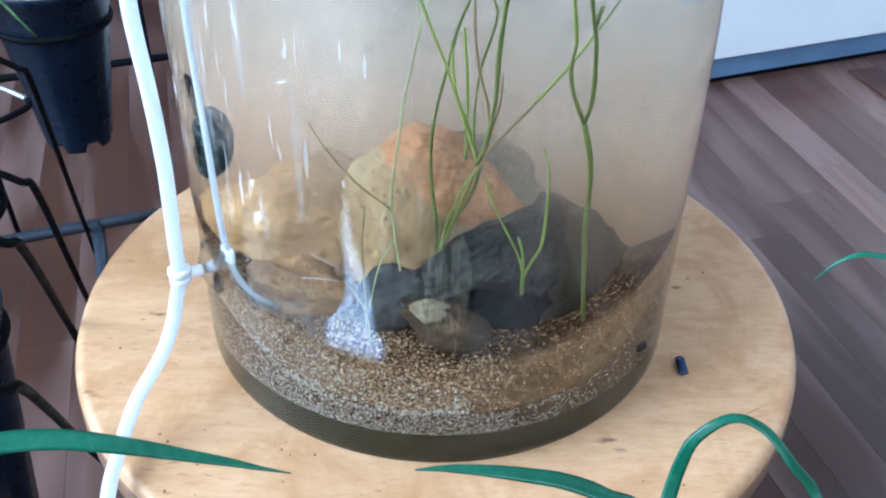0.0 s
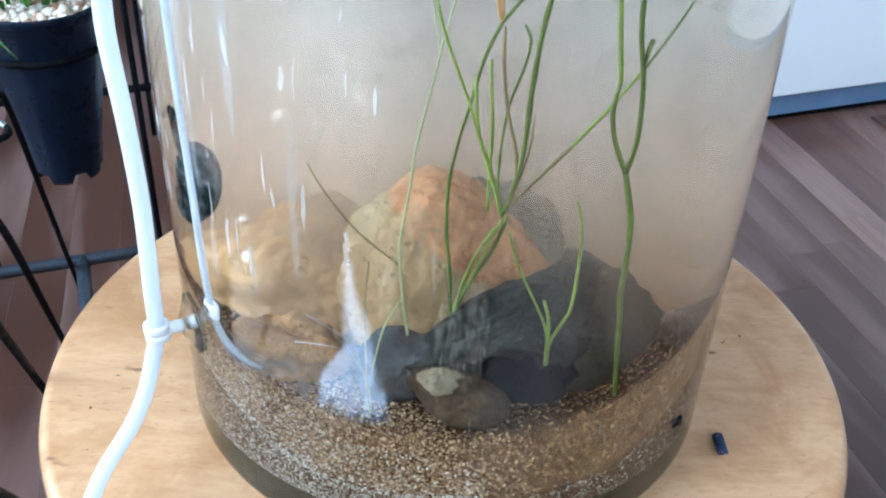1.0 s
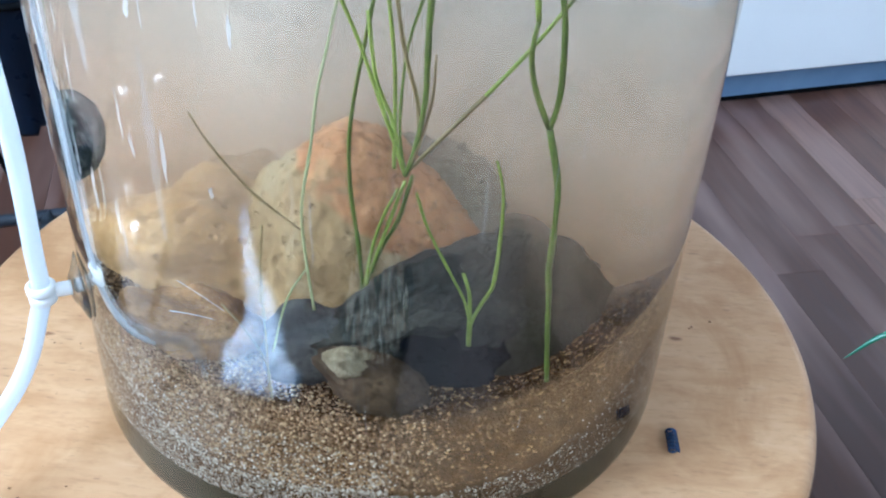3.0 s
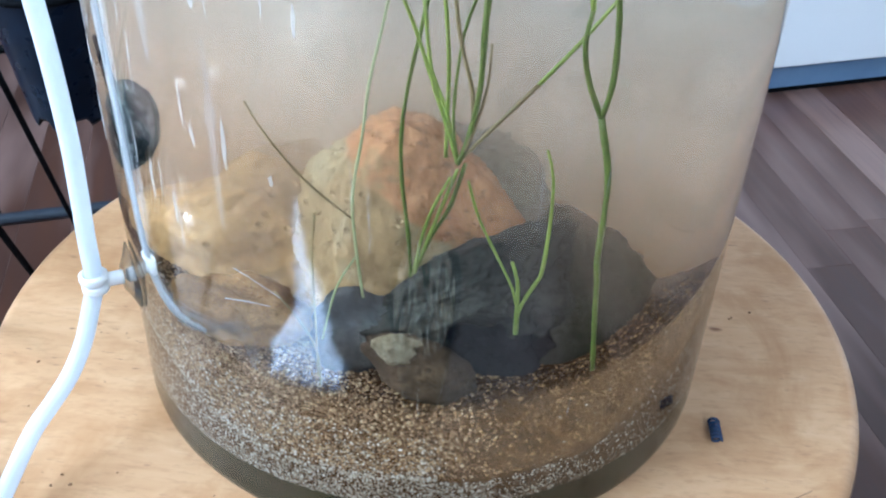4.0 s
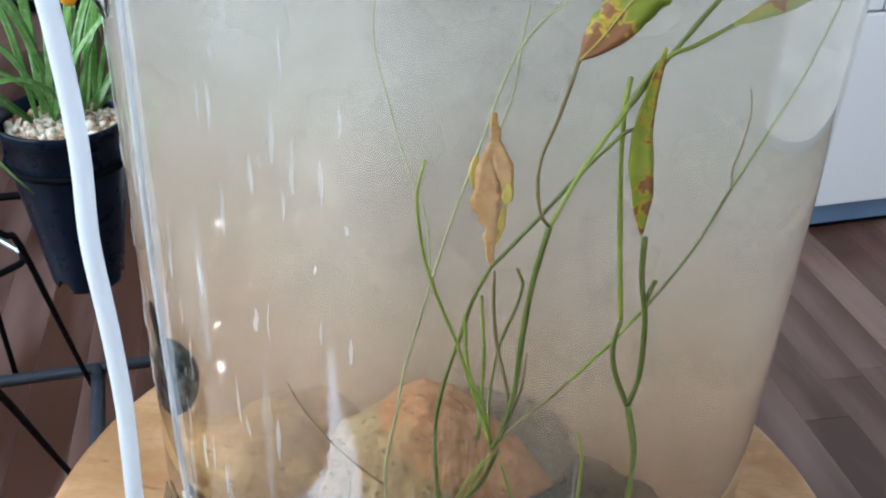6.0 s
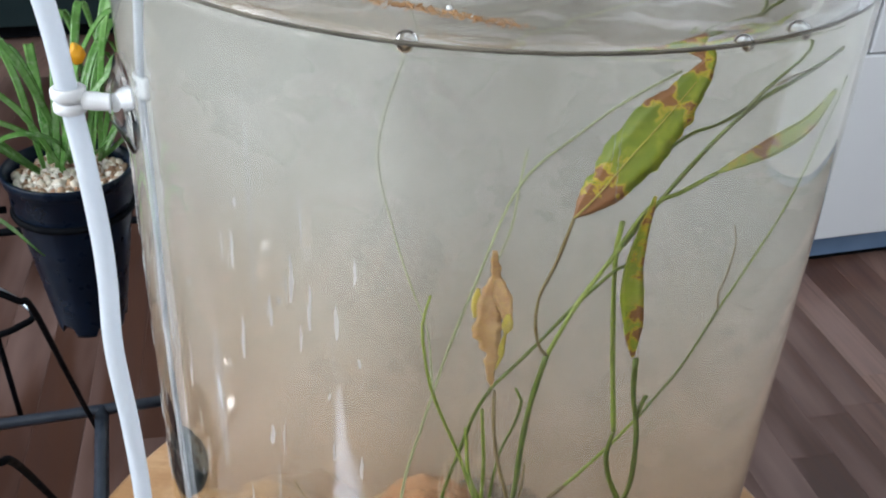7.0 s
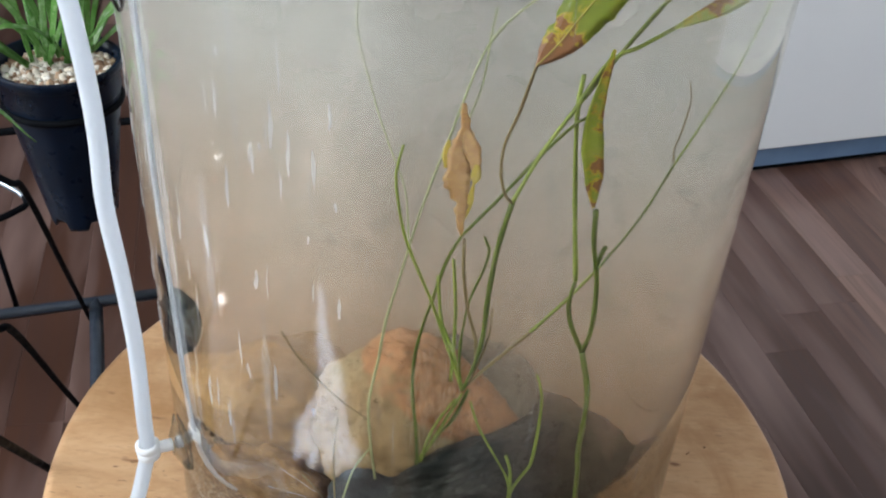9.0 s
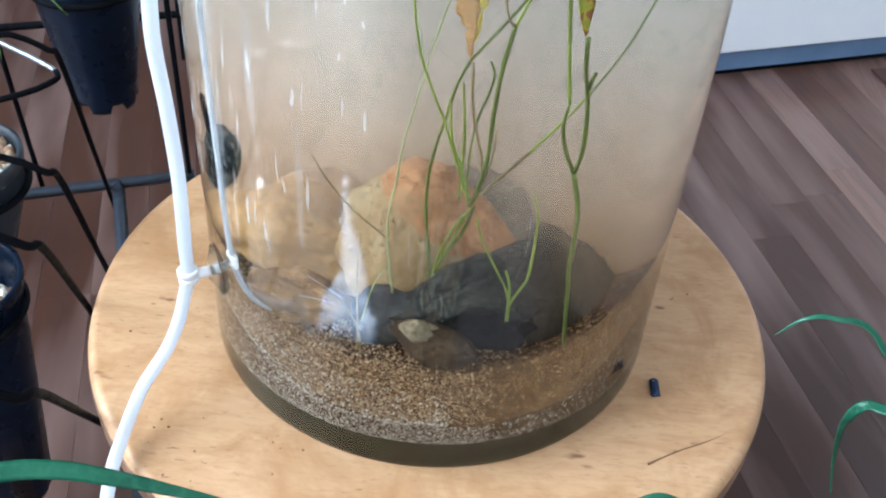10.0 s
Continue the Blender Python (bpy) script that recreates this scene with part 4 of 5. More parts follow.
weed = thing("pondweed", T(-0.0005, -0.0543, 0.0900), "tall pondweed with dark stems and a few leaves", "water plant")
for m, r0, r1, pts in (
    (STEM_PALE, 0.0012, 0.0007, V((0.0140, -0.0823, 0.1513), (0.0114, -0.0834, 0.1623), (0.0071, -0.0861, 0.1780), (0.0017, -0.0886, 0.1974), (-0.0040, -0.0909, 0.2141), (-0.0080, -0.0921, 0.2272), (-0.0100, -0.0926, 0.2389), (-0.0111, -0.0935, 0.2506), (-0.0092, -0.0928, 0.2611))),
    (STEM, 0.0015, 0.0016, V((0.0140, -0.0823, 0.1513), (0.0164, -0.0842, 0.1594), (0.0194, -0.0864, 0.1788), (0.0202, -0.0910, 0.2029), (0.0217, -0.0941, 0.2240), (0.0247, -0.0956, 0.2434))),
    (STEM_BROWN, 0.0009, 0.0009, V((0.0247, -0.0956, 0.2434), (0.0227, -0.0977, 0.2465), (0.0206, -0.1001, 0.2555), (0.0206, -0.1006, 0.2663), (0.0240, -0.1040, 0.2792), (0.0275, -0.1070, 0.2962))),
    (STEM_PALE, 0.0013, 0.0011, V((0.0247, -0.0956, 0.2434), (0.0322, -0.0869, 0.2599), (0.0419, -0.0790, 0.2762))),
    (STEM, 0.0012, 0.0013, V((0.0419, -0.0790, 0.2762), (0.0525, -0.0713, 0.2926), (0.0633, -0.0641, 0.3078), (0.0734, -0.0590, 0.3190), (0.0806, -0.0540, 0.3225), (0.0856, -0.0480, 0.3248), (0.0901, -0.0420, 0.3266), (0.0945, -0.0360, 0.3290))),
    (STEM, 0.0011, 0.0008, V((0.0690, -0.0620, 0.3150), (0.0734, -0.0600, 0.3213), (0.0774, -0.0580, 0.3255), (0.0823, -0.0545, 0.3298), (0.0845, -0.0515, 0.3325), (0.0850, -0.0480, 0.3380))),
    (STEM_BROWN, 0.0006, 0.0005, V((0.0765, -0.0585, 0.3230), (0.0808, -0.0555, 0.3251), (0.0860, -0.0510, 0.3262))),
    (STEM, 0.0009, 0.0008, V((0.0441, -0.0981, 0.3070), (0.0482, -0.0960, 0.3122), (0.0557, -0.0867, 0.3161), (0.0620, -0.0760, 0.3155), (0.0665, -0.0680, 0.3160), (0.0700, -0.0610, 0.3170))),
    (STEM, 0.0010, 0.0010, V((0.0098, -0.0860, 0.2245), (0.0220, -0.0835, 0.2419), (0.0323, -0.0798, 0.2565), (0.0417, -0.0781, 0.2679), (0.0460, -0.0771, 0.2701))),
    (STEM, 0.0010, 0.0011, V((0.0098, -0.0860, 0.2245), (0.0054, -0.0826, 0.2110), (0.0017, -0.0781, 0.1914), (-0.0007, -0.0744, 0.1786), (-0.0032, -0.0699, 0.1589), (-0.0033, -0.0666, 0.1378), (-0.0013, -0.0633, 0.1139), (-0.0005, -0.0594, 0.0932))),
    (STEM_BROWN, 0.0009, 0.0011, V((0.0108, -0.0860, 0.2235), (0.0115, -0.0863, 0.2092), (0.0138, -0.0856, 0.1928), (0.0173, -0.0845, 0.1776), (0.0179, -0.0851, 0.1674))),
    (STEM, 0.0008, 0.0008, V((0.0170, -0.0838, 0.2238), (0.0190, -0.0835, 0.2187), (0.0177, -0.0829, 0.2091), (0.0140, -0.0817, 0.1948), (0.0122, -0.0806, 0.1744), (0.0125, -0.0814, 0.1612), (0.0141, -0.0823, 0.1523))),
    (STEM_PALE, 0.0009, 0.0010, V((0.0076, -0.0731, 0.2083), (0.0090, -0.0716, 0.1910), (0.0096, -0.0708, 0.1781), (0.0096, -0.0701, 0.1485))),
    (STEM_PALE, 0.0009, 0.0012, V((0.0032, -0.0811, 0.2045), (0.0054, -0.0793, 0.1819), (0.0091, -0.0787, 0.1713), (0.0141, -0.0802, 0.1501))),
    (STEM_BROWN, 0.0006, 0.0009, V((0.0219, -0.0861, 0.1937), (0.0215, -0.0854, 0.1807), (0.0190, -0.0850, 0.1674), (0.0162, -0.0852, 0.1574))),
    (STEM_BROWN, 0.0010, 0.0012, V((0.0151, -0.0822, 0.1533), (0.0209, -0.0776, 0.1598), (0.0349, -0.0737, 0.1768))),
    (STEM_PALE, 0.0012, 0.0010, V((0.0349, -0.0737, 0.1768), (0.0456, -0.0692, 0.1903), (0.0552, -0.0649, 0.2041))),
    (STEM, 0.0010, 0.0009, V((0.0552, -0.0649, 0.2041), (0.0655, -0.0610, 0.2228), (0.0735, -0.0583, 0.2438))),
    (STEM_PALE, 0.0009, 0.0008, V((0.0735, -0.0583, 0.2438), (0.0828, -0.0532, 0.2648), (0.0888, -0.0485, 0.2789), (0.0945, -0.0444, 0.2980), (0.0999, -0.0384, 0.3197))),
    (STEM_BROWN, 0.0007, 0.0004, V((0.0735, -0.0593, 0.2449), (0.0726, -0.0603, 0.2509), (0.0740, -0.0600, 0.2579), (0.0750, -0.0594, 0.2702), (0.0735, -0.0593, 0.2766))),
    (STEM, 0.0012, 0.0012, V((0.0161, -0.0821, 0.1513), (0.0115, -0.0746, 0.1309), (0.0057, -0.0667, 0.1151), (-0.0005, -0.0594, 0.0932))),
    (STEM_PALE, 0.0010, 0.0012, V((0.0140, -0.0822, 0.1492), (0.0076, -0.0727, 0.1251), (0.0026, -0.0637, 0.1051), (-0.0036, -0.0544, 0.0870))),
    (STEM_PALE, 0.0008, 0.0010, V((0.0120, -0.0822, 0.1462), (0.0065, -0.0749, 0.1300), (0.0026, -0.0669, 0.1121), (0.0005, -0.0594, 0.0933))),
    (STEM_PALE, 0.0007, 0.0008, V((0.0172, -0.0798, 0.1440), (0.0208, -0.0759, 0.1279), (0.0280, -0.0730, 0.1084), (0.0321, -0.0689, 0.0951), (0.0341, -0.0662, 0.0828))),
):
    part("stem", sweep(pts, r0 * 0.6, r1 * 0.6, 7, 0.004, wobble=0.25), m, weed)
big = part("leaf", blade(V((0.0275, -0.1070, 0.2962), (0.0327, -0.1048, 0.3022), (0.0399, -0.1025, 0.3133), (0.0480, -0.1004, 0.3249), (0.0540, -0.0984, 0.3344), (0.0577, -0.0963, 0.3420)), [0.001, 0.0105, 0.0145, 0.0155, 0.0135, 0.0085, 0.001], (-0.25, -1, 0.35), 0.0005, 0.12, 0.0009, 0.24), LEAF_GREEN, weed, "bright green leaf with brown rotting patches")
part("midrib", sweep(V((0.0275, -0.1074, 0.2962), (0.0327, -0.1054, 0.3024), (0.0399, -0.1031, 0.3135), (0.0479, -0.1010, 0.3251), (0.0540, -0.0989, 0.3345)), 0.00028, 0.0001, 6, 0.002), LEAF_YELLOW, big, "pale yellow midrib")
rag = part("withered_leaf", blade(V((0.0099, -0.0860, 0.2243), (0.0087, -0.0857, 0.2365), (0.0068, -0.0845, 0.2470), (0.0070, -0.0835, 0.2514), (0.0082, -0.0806, 0.2590), (0.0083, -0.0789, 0.2647), (0.0074, -0.0784, 0.2722)), [0.0006, 0.0025, 0.0055, 0.0078, 0.0072, 0.0055, 0.0042, 0.0012], (0.2, -1, 0.1), 0.0004, 0.25, 0.0007, 0.75), LEAF_BROWN, weed, "withered orange-brown ragged leaf")
part("lobe", blade(V((0.0091, -0.0797, 0.2628), (0.0113, -0.0820, 0.2567), (0.0125, -0.0836, 0.2514), (0.0127, -0.0844, 0.2472)), [0.002, 0.0042, 0.0046, 0.0040, 0.001], (-0.1, -1, 0.1), 0.0004, 0.3, 0.0007, 0.7, seed=3.0), LEAF_BROWN, rag)
part("lobe", blade(V((0.0127, -0.0840, 0.2524), (0.0128, -0.0848, 0.2492), (0.0125, -0.0852, 0.2457)), [0.001, 0.0028, 0.0030, 0.001], (-0.1, -1, 0.1), 0.0004, 0.3, 0.0007, 0.3, seed=5.0), LEAF_YELLOW, rag, "yellow remnant")
part("lobe", blade(V((0.0039, -0.0809, 0.2596), (0.0034, -0.0824, 0.2556), (0.0034, -0.0842, 0.2503)), [0.001, 0.0026, 0.0024, 0.001], (0.3, -1, 0.1), 0.0004, 0.3, 0.0007, 0.4, seed=7.0), LEAF_YELLOW, rag, "yellow remnant")
part("lobe", blade(V((0.0125, -0.0846, 0.2463), (0.0119, -0.0852, 0.2411), (0.0117, -0.0855, 0.2373), (0.0105, -0.0859, 0.2320)), [0.0006, 0.0012, 0.0020, 0.0012, 0.0005], (0.1, -1, 0.1), 0.0003, 0.3, 0.0007, 0.4, seed=9.0), LEAF_YELLOW, rag, "yellow remnant")
part("narrow_leaf", blade(V((0.0500, -0.0766, 0.2343), (0.0478, -0.0776, 0.2490), (0.0457, -0.0781, 0.2628), (0.0462, -0.0781, 0.2764), (0.0489, -0.0784, 0.2934)), [0.001, 0.0065, 0.0075, 0.006, 0.004, 0.001], (0.5, -1, 0), 0.0005, 0.5, 0.0025, 0.15), LEAF_OLIVE, weed, "narrow olive-green folded leaf")
part("long_leaf", blade(V((0.0654, -0.0648, 0.2970), (0.0746, -0.0594, 0.3007), (0.0826, -0.0541, 0.3040), (0.0906, -0.0487, 0.3084), (0.0968, -0.0436, 0.3170)), [0.001, 0.0045, 0.0068, 0.0066, 0.005, 0.002], (0.1, -1, 0.4), 0.0005, 0.2, 0.003, 0.1), LEAF_OLIVE, weed, "long pale green leaf near the surface")
part("stem", sweep(V((0.0386, -0.0800, 0.2699), (0.0478, -0.0753, 0.2881), (0.0557, -0.0702, 0.2917), (0.0654, -0.0648, 0.2970)), 0.0007, 0.0007, 6, 0.004), STEM_PALE, weed)

fork = thing("forked_pondweed", T(0.0587, -0.0657, 0.0882), "forked green pondweed stem rising from the stones", "water plant")
for m, r0, r1, pts in (
    (STEM, 0.0012, 0.0016, V((0.0612, -0.0631, 0.0523), (0.0596, -0.0655, 0.0806), (0.0588, -0.0661, 0.0973), (0.0579, -0.0664, 0.1065), (0.0582, -0.0666, 0.1260), (0.0576, -0.0666, 0.1430), (0.0535, -0.0676, 0.1635))),
    (STEM, 0.0013, 0.0010, V((0.0535, -0.0676, 0.1635), (0.0485, -0.0695, 0.1778), (0.0466, -0.0722, 0.1905), (0.0478, -0.0734, 0.2013))),
    (STEM_PALE, 0.0011, 0.0010, V((0.0478, -0.0734, 0.2013), (0.0440, -0.0741, 0.2342), (0.0408, -0.0771, 0.2698), (0.0412, -0.0782, 0.2845))),
    (STEM, 0.0013, 0.0012, V((0.0535, -0.0676, 0.1635), (0.0557, -0.0699, 0.1769), (0.0550, -0.0729, 0.2003), (0.0520, -0.0750, 0.2186), (0.0511, -0.0765, 0.2333))),
    (STEM, 0.0010, 0.0012, V((0.0540, -0.0736, 0.2066), (0.0551, -0.0740, 0.2137), (0.0561, -0.0738, 0.2167))),
):
    part("stem", sweep(pts, r0 * 0.75, r1 * 0.75, 7, 0.004, wobble=0.2), m, fork)

shoot = thing("young_pondweed", T(0.0340, -0.0660, 0.0769), "small bright green pondweed shoot", "water plant")
for m, r0, r1, pts in (
    (STEM_PALE, 0.0012, 0.0006, V((0.0340, -0.0660, 0.0728), (0.0341, -0.0662, 0.0828), (0.0373, -0.0665, 0.0926), (0.0404, -0.0669, 0.0999), (0.0417, -0.0673, 0.1191), (0.0415, -0.0666, 0.1398), (0.0389, -0.0664, 0.1511))),
    (STEM_PALE, 0.0012, 0.0008, V((0.0340, -0.0660, 0.0749), (0.0337, -0.0665, 0.0901), (0.0332, -0.0671, 0.0982), (0.0312, -0.0677, 0.1065))),
):
    part("stem", sweep(pts, r0 * 0.7, r1 * 0.7, 6, 0.004, wobble=0.2), m, shoot)

twig = thing("thin_water_weed", T(-0.0239, -0.0678, 0.0549), "thin pale weed with bare brown side twigs", "water plant")
for m, r0, r1, pts in (
    (STEM_THIN, 0.0006, 0.0008, V((0.0518, -0.0458, 0.3237), (0.0393, -0.0472, 0.3144), (0.0277, -0.0483, 0.3029), (0.0129, -0.0490, 0.2840), (0.0032, -0.0499, 0.2487), (-0.0044, -0.0527, 0.2177), (-0.0102, -0.0540, 0.1870), (-0.0138, -0.0556, 0.1678), (-0.0156, -0.0574, 0.1497), (-0.0184, -0.0606, 0.1266), (-0.0172, -0.0620, 0.1045), (-0.0151, -0.0631, 0.0849))),
    (STEM_THIN, 0.0005, 0.0004, V((-0.0077, -0.0504, 0.2053), (-0.0102, -0.0323, 0.2184), (-0.0160, -0.0257, 0.2342), (-0.0217, -0.0201, 0.2530), (-0.0272, -0.0139, 0.2829), (-0.0184, -0.0162, 0.3266))),
    (STEM_THIN, 0.0005, 0.0005, V((0.0073, -0.0486, 0.2517), (0.0116, -0.0470, 0.2677), (0.0129, -0.0471, 0.2839), (0.0142, -0.0475, 0.2962))),
    (STEM_BROWN, 0.0006, 0.0006, V((-0.0491, -0.0634, 0.1609), (-0.0431, -0.0629, 0.1486), (-0.0318, -0.0621, 0.1317), (-0.0185, -0.0605, 0.1175))),
    (STEM_BROWN, 0.0005, 0.0006, V((-0.0290, -0.0720, 0.1240), (-0.0303, -0.0715, 0.1029), (-0.0298, -0.0706, 0.0739), (-0.0294, -0.0698, 0.0386))),
    (STEM_BROWN, 0.0005, 0.0007, V((-0.0421, -0.0817, 0.0933), (-0.0351, -0.0811, 0.0823), (-0.0291, -0.0784, 0.0653), (-0.0284, -0.0738, 0.0388))),
    (STEM_THIN, 0.0005, 0.0006, V((-0.0173, -0.0620, 0.1025), (-0.0233, -0.0657, 0.0897), (-0.0279, -0.0693, 0.0669))),
):
    part("stem", sweep(pts, r0 * 0.62, r1 * 0.62, 6, 0.004, wobble=0.2), m, twig)

# ---- tubes and their holders ----
hose = V((-0.170, -0.058, 0.410), (-0.152, -0.061, 0.375), (-0.1385, -0.065, 0.347), (-0.1335, -0.0658, 0.326), (-0.1309, -0.0662, 0.300), (-0.1280, -0.0680, 0.278), (-0.1262, -0.0690, 0.253), (-0.1262, -0.0692, 0.232), (-0.1276, -0.0694, 0.204), (-0.1258, -0.0695, 0.169), (-0.1248, -0.0700, 0.136), (-0.1250, -0.0710, 0.1137), (-0.1258, -0.0718, 0.090), (-0.1262, -0.0724, 0.0706), (-0.1281, -0.0762, 0.0600), (-0.1305, -0.0835, 0.0480), (-0.1347, -0.0926, 0.0375), (-0.1400, -0.1007, 0.0300), (-0.1451, -0.1098, 0.0235), (-0.1488, -0.1208, 0.0155), (-0.1511, -0.1340, 0.0085), (-0.1515, -0.1500, 0.0038), (-0.1530, -0.1680, -0.0180), (-0.165, -0.195, -0.120), (-0.190, -0.215, -0.2415))
single("outer_air_tube", sweep(hose, 0.0035, None, 16, 0.004), TUBE, T(-0.122, -0.073, 0.125), "milky white silicone air tube running down beside the jar", "tube")
inner = V((-0.086, -0.052, 0.370), (-0.0925, -0.0545, 0.340), (-0.0968, -0.0556, 0.3055), (-0.0967, -0.0555, 0.260), (-0.0972, -0.0558, 0.197), (-0.0948, -0.0560, 0.143), (-0.0935, -0.0555, 0.108), (-0.0905, -0.0535, 0.0800), (-0.0850, -0.0530, 0.0640), (-0.0760, -0.0520, 0.0550), (-0.0640, -0.0480, 0.0495), (-0.0520, -0.0420, 0.0400))
single("inner_air_tube", sweep(inner, 0.0022, None, 14, 0.004), TUBE_IN, T(-0.097, -0.057, 0.2), "milky white air tube bending into the gravel", "tube")


def holder(z, spread, size):
    """A tube clip on a suction cup, outside the glass."""
    out = Vector((-0.862, -0.507, 0)).normalized()
    c = T(-0.1260, -0.0725, z) if z < 0.2 else T(-0.1309, -0.0662, z)
    root = thing("tube_clip", c, "white nylon tube clip on a clear suction cup", "clip", "tube clips on the jar")
    bm = bmesh.new()
    for lo, hi, r in ((-0.0042, -0.0006, 0.0053), (-0.0006, 0.0004, 0.0045), (0.0004, 0.0042, 0.0056)):
        ring = lathe([(0.0037, lo), (r - 0.0006, lo), (r, lo + 0.0006), (r, hi - 0.0006), (r - 0.0006, hi), (0.0037, hi)], c, 24, True)
        me = bpy.data.meshes.new("ring")
        ring.to_mesh(me)
        ring.free()
        bm.from_mesh(me)
        bpy.data.meshes.remove(me)
    part("collar", bm, NYLON, root, "white nylon collar")
    touch = Vector((out.x * (RO + 0.0012), out.y * (RO + 0.0012), c.z))
    reach = (touch - Vector(c)).normalized()
    a = Vector(c) + reach * 0.0050
    part("shank", sweep([a, a + (touch - a) * 0.4, touch - reach * 0.0022], 0.0030, 0.0027, 12, 0.0010, wobble=0.15), NYLON, root)
    bm = bmesh.new()
    rings = []
    for r, d in ((0.0005, 0.0045), (0.004, 0.0042), (0.008, 0.0022), (0.0118, 0.0009), (0.0125, 0.0004), (0.0118, 0.0002), (0.006, 0.0010), (0.0005, 0.0015)):
        ring = []
        for k in range(28):
            q = 2 * math.pi * k / 28
            s, h = r * size * math.cos(q) * spread, r * size * math.sin(q)
            ang = math.atan2(out.y, out.x) + s / RO
            rr = RO + 0.0004 + d * size
            ring.append(bm.verts.new(Vector((rr * math.cos(ang), rr * math.sin(ang), c.z + h))))
        rings.append(ring)
    for p, q in zip(rings, rings[1:]):
        for k in range(28):
            j = (k + 1) % 28
            bm.faces.new((p[k], p[j], q[j], q[k]))
    bm.faces.new(rings[0])
    bm.faces.new(rings[-1][::-1])
    cup = part("suction_cup", bm, CUP if z > 0.2 else SMOKE, root, "clear vinyl suction cup" if z > 0.2 else "smoky vinyl suction cup")
    cup.visible_shadow = False
    return root


holder(0.0706, 1.0, 1.12)
holder(0.3000, 1.0, 1.32)


def inside_clip(z, x, y):
    d = Vector((x, y, 0)).normalized()
    c = T(x, y, z)
    root = thing("inner_tube_clip", c, "white tube clip with a dark suction cup inside the jar", "clip", "tube clips inside the jar")
    part("collar", lathe([(0.0029, -0.0036), (0.0038, -0.0036), (0.0042, -0.003), (0.0042, 0.003), (0.0038, 0.0036), (0.0029, 0.0036)], c, 20, True), NYLON, root)
    part("suction_cup", sweep([c + d * 0.0044, c + d * 0.007, c + d * (RI - 0.0006 - math.hypot(x, y))], 0.0022, 0.006 if z > 0.2 else 0.0085, 20, 0.002), CUP if z > 0.2 else SMOKE, root, "clear vinyl suction cup" if z > 0.2 else "smoky vinyl suction cup")


inside_clip(0.3055, -0.0968, -0.0556)
inside_clip(0.0778, -0.0902, -0.0533)

air = thing("air_stone", T(-0.0882, -0.0272, 0.1313), "oval dark grey air stone held against the glass", "air stone")
part("grit_body", boulder(T(-0.0882, -0.0272, 0.1288), (0.0105, 0.010, 0.0205), 1.5, 5, 0.05, 0.03, (0, 14, 0)), AIR_STONE, air)
part("nozzle", sweep(V((-0.0920, -0.0272, 0.1438), (-0.0950, -0.0282, 0.1548), (-0.0970, -0.0320, 0.1628)), 0.003, 0.0022, 10, 0.003), BLACK, air)
part("suction_cup", sweep(V((-0.0970, -0.0302, 0.1303), (-0.1030, -0.0322, 0.1303), (-0.1145, -0.0372, 0.1303)), 0.003, 0.008, 16, 0.003), CUP, air)

# ---- at the surface ----
film = single("surface_film", lathe([(0, LEVEL + 0.0021), (RI * 0.5, LEVEL + 0.0021), (RI - 0.004, LEVEL + 0.0021)], T(0, 0, 0), 64), SKIN, T(0, 0, LEVEL), "thin brownish film of dust on the water", "film", kind="stuff")
for v in film.data.vertices:
    v.co.z = 0.0021 + 0.0004 * noise.noise(Vector((v.co.x * 30, v.co.y * 55, 2)))

for x, y, r in ((-0.0180, -0.1195, 0.0029), (0.0655, -0.1030, 0.0024), (0.0825, -0.0890, 0.0028), (-0.0880, -0.0840, 0.0030), (-0.0800, -0.0910, 0.002), (0.0850, -0.0450, 0.0034), (0.063, -0.040, 0.003)):
    bm = bmesh.new()
    bmesh.ops.create_icosphere(bm, subdivisions=3, radius=r)
    bmesh.ops.translate(bm, verts=bm.verts, vec=T(x, y, LEVEL))
    b = single("bubble", bm, BUBBLE, T(x, y, LEVEL), "clear air bubble clinging at the waterline", "bubble", "bubbles at the waterline")
    b.visible_shadow = False


for k, (x, y) in enumerate(((-0.0445, -0.073), (-0.0419, -0.0752), (-0.0398, -0.0806), (-0.0403, -0.0675), (-0.0357, -0.0844), (-0.0254, -0.0847), (-0.0371, -0.0598), (-0.0216, -0.0928), (-0.0204, -0.0887), (-0.0094, -0.0912), (-0.0034, -0.097), (-0.0497, -0.0714), (-0.0483, -0.0647), (0.0504, -0.0364), (-0.0109, -0.0537), (-0.0141, -0.0593))):
    bm = bmesh.new()
    bmesh.ops.create_icosphere(bm, subdivisions=2, radius=0.00032 + 0.0002 * (k * 7 % 4))
    bmesh.ops.translate(bm, verts=bm.verts, vec=T(x, y, LEVEL + 0.0002))
    b = single("foam_bubble", bm, FOAM, T(x, y, LEVEL), "tiny white foam bubble floating on the water", "bubble", "foam bubbles on the water")


rnd = random.Random(31)
for k in range(34):  # a raft of them drifting from the tube
    x, y = -0.058 + 0.036 * rnd.random(), -0.052 - 0.030 * rnd.random()
    bm = bmesh.new()
    bmesh.ops.create_icosphere(bm, subdivisions=1, radius=rnd.uniform(0.0003, 0.0009))
    bmesh.ops.translate(bm, verts=bm.verts, vec=T(x, y, LEVEL + 0.0016))
    single("foam_bubble", bm, FOAM, T(x, y, LEVEL), "tiny white foam bubble floating on the water", "bubble", "foam bubbles on the water")


